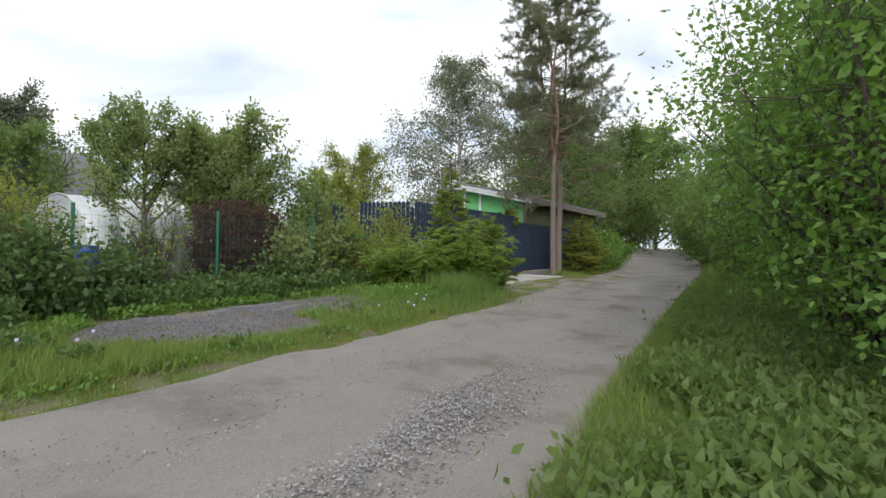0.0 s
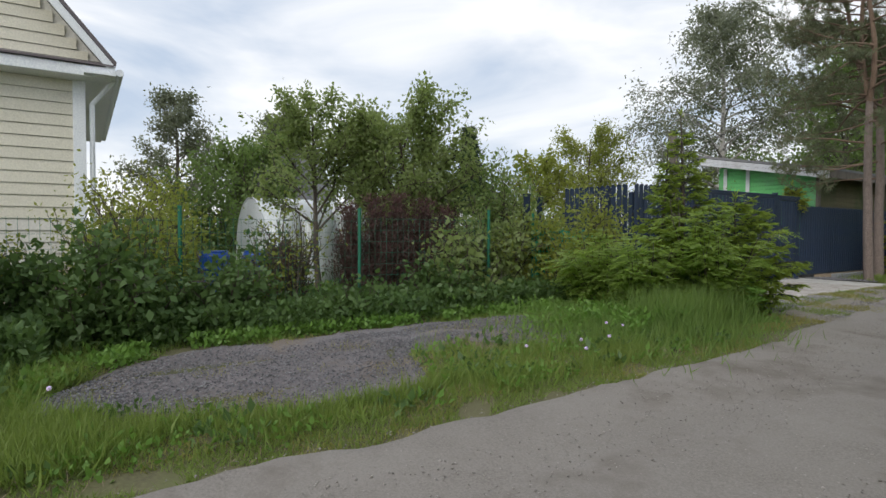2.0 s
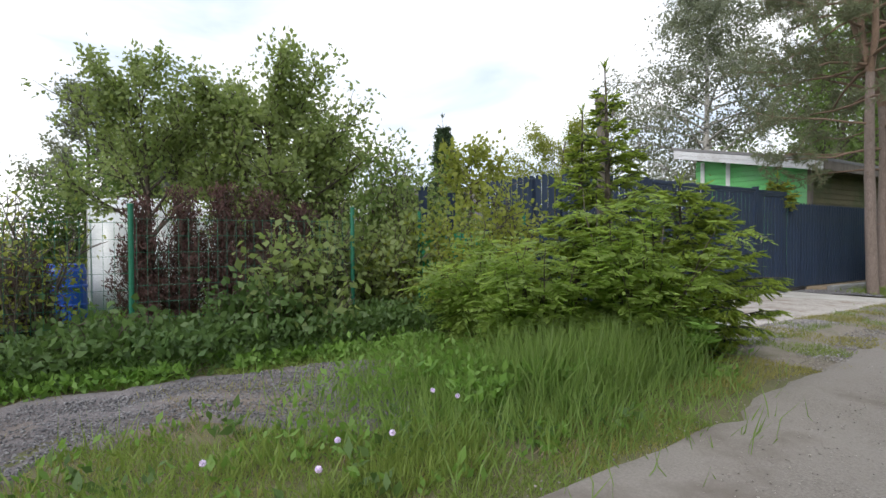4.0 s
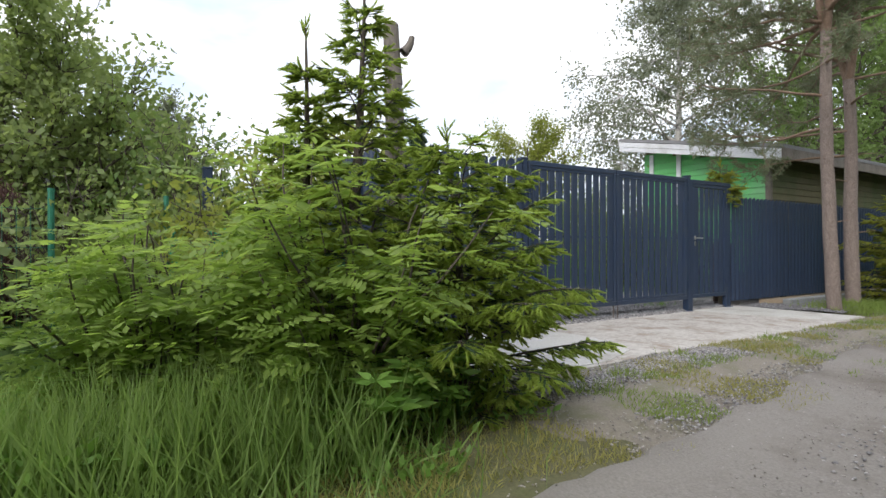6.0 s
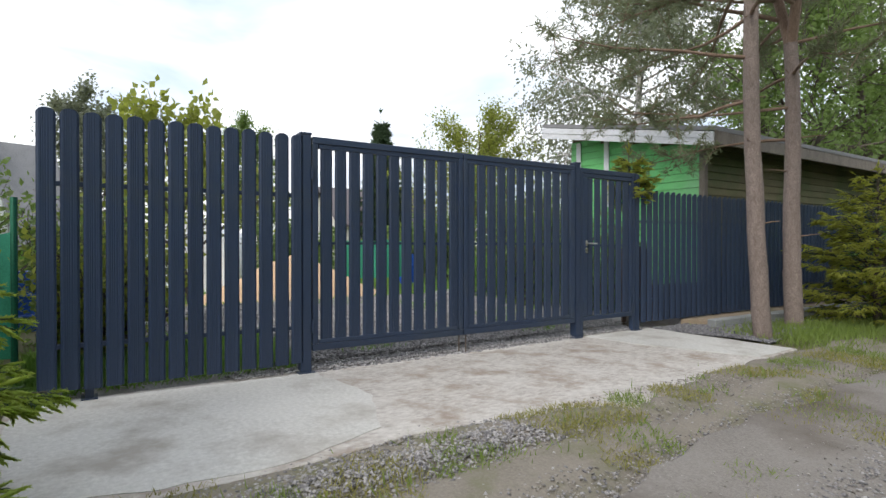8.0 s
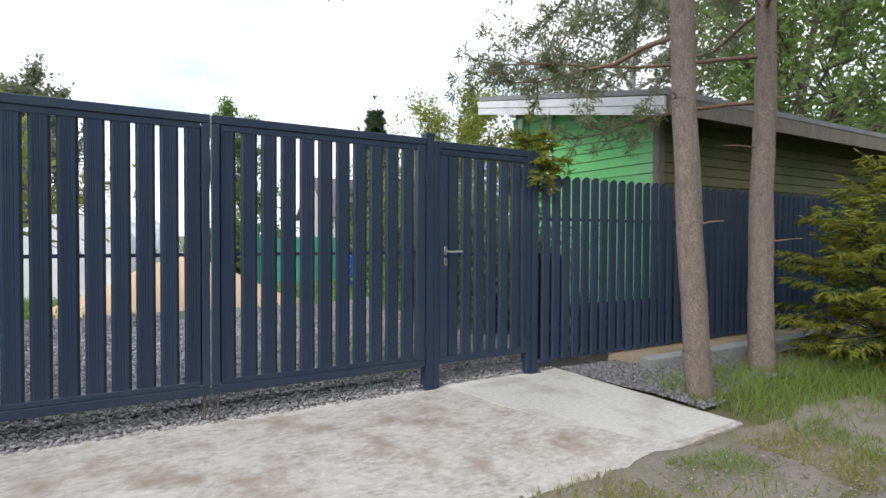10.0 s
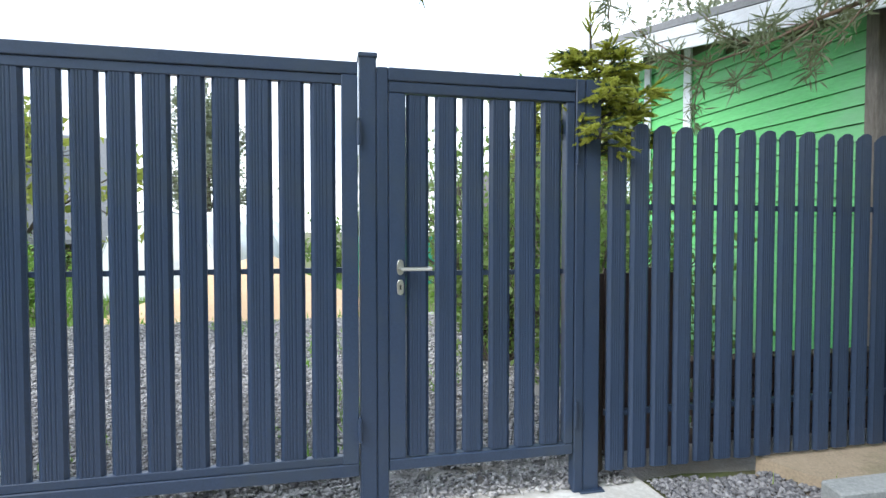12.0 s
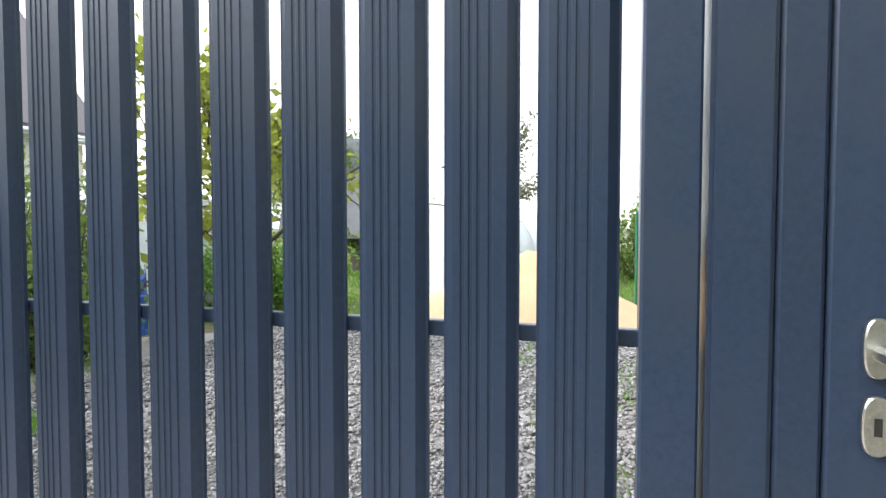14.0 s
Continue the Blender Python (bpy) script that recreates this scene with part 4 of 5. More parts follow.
heap("root_burr", "gnarled knot at the foot of the dead trunk", (-6.33, 11.4, -0.12), 0.28, 0.45, M_OLD_WOOD, 8)

# far houses
def far_house(at, w, d, h, rh, wall, roof, label, turn=0):
    ob = thing("house", label, "house", at)
    ob.rotation_euler = (0, 0, radians(turn))
    part("wall", box_bm(-w / 2, w / 2, -d / 2, d / 2, -0.3, h, 0.0), wall, ob)
    part("gable", prism_bm([(-w / 2, h), (w / 2, h), (0, h + rh)], -d / 2 + 0.02, d / 2 - 0.02, "y"), wall, ob)
    for s in (1, -1):
        part("roof", prism_bm([(0, h + rh), (s * (w / 2 + 0.4), h - 0.4 * rh / (w / 2)), (s * (w / 2 + 0.4), h - 0.4 * rh / (w / 2) + 0.12), (0, h + rh + 0.12)], -d / 2 - 0.4, d / 2 + 0.4, "y"), roof, ob)
    for s in (-1, 1):
        wv = part("window", box_bm(s * w * 0.22 - 0.45, s * w * 0.22 + 0.45, -d / 2 - 0.03, -d / 2 + 0.02, h * 0.45, h * 0.45 + 1.1, 0.0), M_GLASS, ob)
    return ob


far_house((-22.5, 9.6, 0), 2.8, 3.0, 1.7, 2.3, M_OLD_WOOD, M_ROOF_GREY, "small grey-roofed garden house behind the greenhouse", 20)
far_house((-42, 31.0, 0), 7, 8, 2.8, 2.6, M_SIDING2, M_ROOF_DARK, "small distant house behind the gardens", 0)


# ---- conifers ----
def brush_mesh(name, P, D, L, needles, mat, rng, flare=0.75, needle=0.2, thick=0.085, core=0.085):
    """Conifer shoots: each a slim core set round with needles."""
    k = len(P)
    D = unit(D)
    S = unit(np.cross(D, rng.normal(size=P.shape)))
    N = np.cross(S, D)
    Lc = L[:, None]
    V = [P, P + D * Lc * 0.5 + S * Lc * core, P + D * Lc * 0.5 + (N * 0.87 - S * 0.5) * Lc * core, P + D * Lc * 0.5 - (N * 0.87 + S * 0.5) * Lc * core, P + D * Lc]
    F = [(0, 2, 1), (0, 3, 2), (0, 1, 3), (4, 1, 2), (4, 2, 3), (4, 3, 1)]
    for j in range(needles):
        f = 0.05 + 0.88 * j / needles
        a = j * 2.4 + rng.uniform(0, 0.6, k)[:, None]
        out = S * np.cos(a) + N * np.sin(a)
        side = N * np.cos(a) - S * np.sin(a)
        q = P + D * Lc * f
        tip = q + unit(D * 0.8 + out * flare) * Lc * needle * (1.1 - 0.35 * f)
        F.append((len(V), len(V) + 1, len(V) + 2))
        V += [q + side * Lc * thick * 0.5, q - side * Lc * thick * 0.5, tip]
    V = np.stack(V, 1)
    F = (np.arange(k)[:, None, None] * V.shape[1] + np.array(F)[None]).reshape(-1, 3)
    return mesh_of(name, V.reshape(-1, 3), F, mat)


def spruce(name, label, seed, at, height, reach, levels, per, first=0.06, shoot=0.115, lean=(0, 0), leaf=None, group="", needles=20, step=0.075, extra=3, shape=0.9):
    """A spruce: whorls of branches with side twigs that droop and end in pale new shoots."""
    rng = np.random.default_rng(seed)
    ob = thing(name, label, "spruce", at, group)
    tr, tp = limb_line(rng, (0, 0, -0.08), (lean[0], lean[1], 1), height, 0.02 + height * 0.014, 0.006, 9, (0, 0, 0.4), 0.03)
    linked("trunk", tubes("trunk", tr, M_BARK_DARK, 7), ob)
    line = [np.array((0, 0, -0.08))] + [q for q, _ in tp]
    segs, new_q, new_d, old_q, old_d = [], [], [], [], []
    for i in range(levels):
        f = first + (0.93 - first) * (i / levels) ** 0.85
        a = min(int(f * 9), 8)
        p = line[a] + (line[a + 1] - line[a]) * (f * 9 - a)
        whorl = max(3, round(per * (1.15 - 0.8 * f)))
        for j in range(whorl):
            az = j * 2 * math.pi / whorl + i * 0.9 + rng.uniform(-0.35, 0.35)
            ln = max(0.06, reach * min(1.0, 0.62 + 1.7 * f) * (1 - f) ** shape * rng.uniform(0.62, 1.12))
            n = 6
            sg, pt = limb_line(rng, p + np.array((0, 0, rng.uniform(-0.05, 0.05))), (math.cos(az), math.sin(az), 0.42 + 0.35 * f + rng.uniform(-0.15, 0.15)), ln, 0.006 + 0.007 * ln, 0.003, n, (0, 0, -0.55 * (1 - f)), 0.06)
            segs += sg
            sidev = np.array((-math.sin(az), math.cos(az), 0))
            ends = [p] + [q for q, _ in pt]
            count = max(3, int(ln / step))
            for c in range(count):
                t = 0.18 + 0.82 * (c + rng.uniform(0, 0.8)) / count
                u = min(int(t * n), n - 1)
                q = ends[u] + (ends[u + 1] - ends[u]) * (t * n - u)
                d = pt[u][1]
                for sd in (-1, 1):
                    l2 = (0.32 * ln * (1.1 - t) + 0.035) * rng.uniform(0.6, 1.1)
                    dd = unit(d * 0.75 + sidev * sd * rng.uniform(0.6, 1.0) + np.array((0, 0, rng.uniform(-0.3, 0.05))))
                    s2, p2 = limb_line(rng, q, dd, l2, 0.0035, 0.002, 3, (0, 0, -0.25), 0.08)
                    segs += s2
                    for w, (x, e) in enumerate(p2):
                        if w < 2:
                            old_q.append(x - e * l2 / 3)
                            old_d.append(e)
                        if w == 2 or rng.uniform() < 0.6:
                            new_q.append(x)
                            new_d.append(e + np.array((0, 0, -0.3)))
                            for _ in range(extra if w == 2 else 1):
                                new_q.append(x - e * l2 * 0.1)
                                new_d.append(e + np.cross(e, (0, 0, 1)) * rng.choice((-1, 1)) * rng.uniform(0.4, 0.9) + np.array((0, 0, rng.uniform(-0.5, 0.0))))
            new_q.append(ends[-1])
            new_d.append(pt[-1][1] + np.array((0, 0, -0.1)))
    top = line[-1]
    for c in range(7):
        new_q.append(top - np.array((0, 0, 0.03 * (c // 2))))
        new_d.append(np.array((math.cos(c * 1.1) * 0.5 * (c > 0), math.sin(c * 1.1) * 0.5 * (c > 0), 1.0)))
    linked("branchwork", tubes("branchwork", segs, M_BARK_DARK, 3), ob)
    Q, D = np.array(new_q), np.array(new_d)
    linked("foliage", brush_mesh("foliage", Q, D + rng.normal(size=D.shape) * 0.1, shoot * rng.uniform(0.6, 1.15, len(Q)), needles, leaf or L_SHOOT, rng), ob)
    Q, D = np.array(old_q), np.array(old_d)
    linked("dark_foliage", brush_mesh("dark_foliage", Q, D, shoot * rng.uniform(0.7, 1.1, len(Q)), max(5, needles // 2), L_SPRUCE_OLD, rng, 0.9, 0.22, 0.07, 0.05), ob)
    return ob


def pine(label, seed, at, height, r, lean, fork, limbs, reach):
    rng = np.random.default_rng(seed)
    ob = thing("pine_tree", label, "pine", at, "roadside pines")
    tr, tp = limb_line(rng, (0, 0, -0.1), (lean[0], lean[1], 1), fork, r, r * 0.72, 9, (-lean[0] * 0.8, -lean[1] * 0.8, 0), 0.018)
    linked("trunk", tubes("trunk", tr, M_BARK, 14, 0.05, rng), ob)
    top, dirn = tp[-1]
    up, tips, li = [], [], []
    leaders = []
    for k, (dx, dy) in enumerate(((0.22, -0.25), (-0.3, 0.2))):
        sg, pt = limb_line(rng, top - np.array((0, 0, 0.05)), (dx, dy, 1), height - fork, r * 0.6, 0.02, 8, (-dx, -dy, 0.5), 0.05)
        up += sg
        leaders.append([top] + [q for q, _ in pt])
    linked("upper_trunk", tubes("upper_trunk", up, M_BARK_RED, 8), ob)
    def add(p, az, ln, rise, lr):
        sg, pt = limb_line(rng, p, (math.cos(az), math.sin(az), rise), ln, lr, 0.006, 6, (0, 0, 0.1), 0.13)
        li.extend(sg)
        for q, d in pt[2:]:
            tips.append((q, d))
            for _ in range(3):
                s2, p2 = limb_line(rng, q, d + rng.normal(size=3) * 0.65, ln * rng.uniform(0.12, 0.34), 0.007, 0.003, 3, (0, 0, 0.2), 0.2)
                li.extend(s2)
                tips.extend(p2)
    for i in range(limbs):
        line = leaders[i % 2]
        f = rng.uniform(0.0, 1.0)
        a = min(int(f * 8), 7)
        p = line[a] + (line[a + 1] - line[a]) * (f * 8 - a)
        add(p, i * 2.4 + rng.uniform(-0.4, 0.4), reach * (1.05 - 0.55 * f) * rng.uniform(0.6, 1.1), rng.uniform(-0.15, 0.35), 0.035 * (1.15 - f))
    for z, az, ln in ((fork * 0.62, 3.5, reach * 0.75), (fork * 0.72, 4.2, reach * 1.05), (fork * 0.82, 2.6, reach * 0.9), (fork * 0.9, 0.4, reach * 0.8), (fork * 0.78, 5.3, reach * 0.7)):
        a = min(int(z / fork * 9), 8)
        add(tp[a][0], az, ln, 0.05, 0.026)
    for i in range(6):
        a = 2 + i
        sg, _ = limb_line(rng, tp[a][0], (math.cos(i * 2.2), math.sin(i * 2.2), 0.2), rng.uniform(0.15, 0.6), 0.012, 0.004, 3, (0, 0, -0.2), 0.15)
        li.extend(sg)
    linked("branchwork", tubes("branchwork", li, M_BARK_RED, 5), ob)
    Q = np.array([t[0] for t in tips])
    D = np.array([t[1] for t in tips])
    k = 30
    P = np.repeat(Q, k, 0) + rng.normal(size=(len(Q) * k, 3)) * 0.022
    Dn = unit(np.repeat(D, k, 0) * 0.6 + rng.normal(size=P.shape))
    linked("foliage", leaves("foliage", P, Dn, rng.uniform(0.07, 0.13, len(P)), 0.013, L_PINE, rng, 0.02), ob)
    return ob


pine("roadside pine with scaly grey-brown trunk leaning slightly", 21, (-6.2, 19.15, 0.02), 10.2, 0.108, (-0.03, -0.17), 4.5, 70, 2.4)
pine("roadside pine with straight grey trunk forking above", 22, (-6.42, 20.4, 0.02), 10.6, 0.12, (-0.01, 0.02), 4.1, 74, 2.5)

spruce("young_spruce", "young spruce with bright new shoots beside the slab", 31, (-5.76, 10.68, -0.08), 3.3, 1.3, 15, 7, shape=1.15)
spruce("young_spruce", "slender young spruce standing over the rowan bush", 32, (-6.04, 10.42, -0.08), 2.7, 0.9, 12, 6, shape=1.1)
spruce("young_spruce", "low spreading spruce with pale tips over the slab edge", 33, (-5.25, 11.3, -0.08), 1.95, 1.25, 12, 9, shape=0.7)
spruce("young_spruce", "yellow-green spruce leaning over the fence by the wicket", 34, (-7.78, 18.66, 0.0), 2.6, 1.35, 9, 7, 0.70, leaf=L_SHOOT_Y)
spruce("young_spruce", "bushy young spruce with pale tips under the pines", 35, (-6.05, 22.1, 0.0), 2.4, 1.6, 14, 8, 0.03, 0.13, leaf=L_SHOOT_Y, needles=12, step=0.10, shape=0.7)
spruce("distant_spruce", "dark pointed spruce in a distant garden", 36, (-38, 30.0, 0.0), 10.8, 2.6, 44, 8, 0.02, 0.5, leaf=L_SPRUCE_OLD, needles=6, step=0.3)


# ---- rowan bush ----
def rowan(seed, at, height, width, fronds):
    rng = np.random.default_rng(seed)
    ob = thing("rowan_bush", "dense rowan bush with feathery compound leaves", "shrub", at)
    segs, tips = [], []
    for i in range(26):
        az, out = rng.uniform(0, 6.28), rng.uniform(0.1, 1.0)
        tgt = np.array((math.cos(az) * width / 2 * out, math.sin(az) * width / 2 * out, height * rng.uniform(0.5, 1.05) * (1 - 0.4 * out ** 2)))
        sg, pt = limb_line(rng, (0, 0, -0.06), tgt, float(np.linalg.norm(tgt)), 0.016, 0.004, 7, (0, 0, 0.1), 0.12)
        segs += sg
        tips += pt[1:]
    linked("branchwork", tubes("branchwork", segs, M_BARK_DARK, 5), ob)
    idx = rng.integers(0, len(tips), fronds)
    Q = np.array([tips[i][0] for i in idx]) + rng.normal(size=(fronds, 3)) * 0.07
    az = np.arctan2(Q[:, 1], Q[:, 0]) + rng.normal(size=fronds) * 0.9
    D = unit(np.stack([np.cos(az), np.sin(az), rng.uniform(-0.45, 0.35, fronds)], 1))
    S = unit(np.cross(D, np.array((0, 0, 1.0)) + rng.normal(size=D.shape) * 0.25))
    L = rng.uniform(0.19, 0.31, fronds)
    P, DD, LL = [], [], []
    for k in range(7):
        f = 0.22 + 0.12 * k
        q = Q + D * (L * f)[:, None] + np.array((0, 0, -0.03)) * f * f
        if k == 6:
            P.append(q); DD.append(D); LL.append(L * 0.3)
        else:
            for sd in (-1, 1):
                P.append(q); DD.append(unit(S * sd + D * 0.45 + np.array((0, 0, -0.12)))); LL.append(L * 0.30)
    P, DD, LL = np.concatenate(P), np.concatenate(DD), np.concatenate(LL)
    UP = np.array((0, 0, 1.0)) + rng.normal(size=P.shape) * 0.25
    SS = unit(np.cross(DD, UP))
    mid = P + DD * (LL * 0.5)[:, None]
    W = (LL * 0.19)[:, None]
    V = np.stack([P, mid + SS * W, P + DD * LL[:, None], mid - SS * W], 1).reshape(-1, 3)
    linked("foliage", mesh_of("foliage", V, np.arange(4 * len(P)).reshape(-1, 4), L_ROWAN), ob)
    return ob


rowan(41, (-5.15, 10.4, -0.08), 2.2, 1.25, 850)
rowan(42, (-5.6, 9.5, -0.08), 1.35, 1.4, 1000)
rowan(43, (-6.4, 9.6, -0.08), 1.5, 1.5, 1000)

# ---- trees ----
tree("birch_tree", "tall birch with airy drooping grey-green crown", 51, (-16.0, 29.6, 0.0), 12.6, 0.2, 44, 0.2, 4.8, 0.75, (0, 0, -0.75), M_BARK_BIRCH, L_BIRCH, 12, 0.24, 0.16, 0.5, shape=lambda f: 1.0 - 0.75 * max(0, f - 0.35) / 0.65, subs=4, sub_len=0.4)
tree("apple_tree", "spreading old apple tree in fresh leaf", 52, (-10.9, 8.6, -0.1), 3.3, 0.11, 30, 0.26, 2.05, 0.75, (0, 0, 0.35), M_BARK_DARK, L_APPLE, 9, 0.085, 0.098, 0.15, subs=5, aspect=0.6, shape=lambda f: 1.0 - 0.45 * f)
tree("apple_tree", "upright young apple tree with loose crown", 53, (-11.5, 6.9, -0.1), 3.6, 0.07, 18, 0.34, 1.6, 0.9, (0, 0, 0.5), M_BARK_DARK, L_APPLE, 7, 0.08, 0.092, 0.1, subs=4, aspect=0.6)
tree("garden_tree", "loose broad-leaved tree behind the picket fence", 55, (-12.0, 13.6, 0.0), 2.95, 0.06, 15, 0.3, 1.5, 0.8, (0, 0, 0.3), M_BARK_DARK, L_YELLOW, 3, 0.10, 0.13, 0.2, subs=4, aspect=0.65)
tree("garden_tree", "round light-green tree beyond the yard", 56, (-22.2, 26.3, 0.0), 6.2, 0.12, 28, 0.2, 3.5, 0.5, (0, 0, 0.2), M_BARK_DARK, L_YELLOW, 9, 0.14, 0.14, 0.2)
tree("maple_tree", "dense dark broad-leaved tree behind the outbuilding", 57, (-11.0, 29.5, 0.0), 8.6, 0.2, 30, 0.15, 3.6, 0.6, (0, 0, 0.2), M_BARK_DARK, L_TREE, 7, 0.22, 0.17, 0.2)
tree("garden_tree", "distant tree with soft pale crown", 58, (-30.0, 12.5, 0.0), 7.0, 0.15, 22, 0.2, 2.6, 0.8, (0, 0, 0.2), M_BARK_DARK, L_BIRCH, 8, 0.16, 0.18, 0.2)
tree("garden_tree", "distant tree over the neighbouring garden", 59, (-22.0, 8.2, 0.0), 3.9, 0.15, 20, 0.15, 2.6, 0.7, (0, 0, 0.2), M_BARK_DARK, L_TREE, 8, 0.16, 0.16, 0.2)
tree("garden_tree", "tall thin tree behind the cream house", 60, (-26.0, 6.2, 0.0), 6.6, 0.14, 18, 0.25, 1.9, 0.7, (0, 0, 0.1), M_BARK_DARK, L_BIRCH, 7, 0.15, 0.15, 0.2)
tree("garden_tree", "distant round tree past the yard", 61, (-40.0, 22.0, 0.0), 8.5, 0.16, 22, 0.15, 2.6, 0.8, (0, 0, 0.2), M_BARK_DARK, L_TREE, 8, 0.2, 0.22, 0.2)
tree("garden_tree", "broad-leaved tree behind the low fence", 62, (-10.5, 36.0, 0.2), 10.0, 0.2, 26, 0.12, 4.0, 0.6, (0, 0, 0.2), M_BARK_DARK, L_TREE, 7, 0.25, 0.20, 0.2)
tree("garden_tree", "roadside tree where the lane bends", 63, (-10.5, 46.0, 0.5), 10.0, 0.2, 26, 0.06, 4.2, 0.5, (0, 0, 0.2), M_BARK_DARK, L_TREE, 11, 0.3, 0.26, 0.2)
tree("garden_tree", "dark tree closing the end of the lane", 64, (-9.0, 58.0, 0.8), 11.0, 0.22, 26, 0.04, 5.2, 0.5, (0, 0, 0.2), M_BARK_DARK, L_TREE, 12, 0.35, 0.3, 0.2)
tree("garden_tree", "dark tree closing the end of the lane", 65, (-15.5, 55.0, 0.8), 10.0, 0.22, 26, 0.04, 5.0, 0.5, (0, 0, 0.2), M_BARK_DARK, L_TREE, 11, 0.35, 0.3, 0.2)
# roadside thicket on the other verge
for i, (x, y, h, w) in enumerate(((2.1, 4.4, 5.6, 2.7), (1.95, 6.6, 5.6, 3.2), (1.6, 8.8, 5.2, 3.0), (1.5, 11.4, 5.6, 3.2), (1.3, 14.4, 5.6, 3.6), (0.9, 18.0, 6.0, 4.0), (0.4, 22.5, 6.2, 4.6), (-0.3, 28.0, 5.2, 4.6), (-1.2, 34.0, 5.5, 5.0), (-2.6, 41.0, 5.8, 5.0), (-4.2, 50.0, 6.2, 6.0), (3.6, 7.6, 5.0, 3.2))):
    shrub("thicket_bush", "tall leafy roadside bush in fresh green leaf", 70 + i, (x, y, ground_z(x, y) - 0.02), h, w, 34, L_LUSH if i < 5 else L_TREE, 21000 if i < 4 else 14000, 0.088 if i < 4 else 0.14 if i < 8 else 0.24, group="roadside thicket", clump=0.10 if i < 4 else 0.15, low=0.05)

for i, (x, y) in enumerate(((-22, 60), (-14, 66), (-6.5, 70), (1, 62), (-30, 56), (3, 50))):
    shrub("distant_bush", "dark distant trees where the lane ends", 90 + i, (x, y, ground_z(x, y) - 0.05), 8.5, 10, 20, L_TREE, 7000, 0.42, group="distant trees", clump=0.3, category="tree")
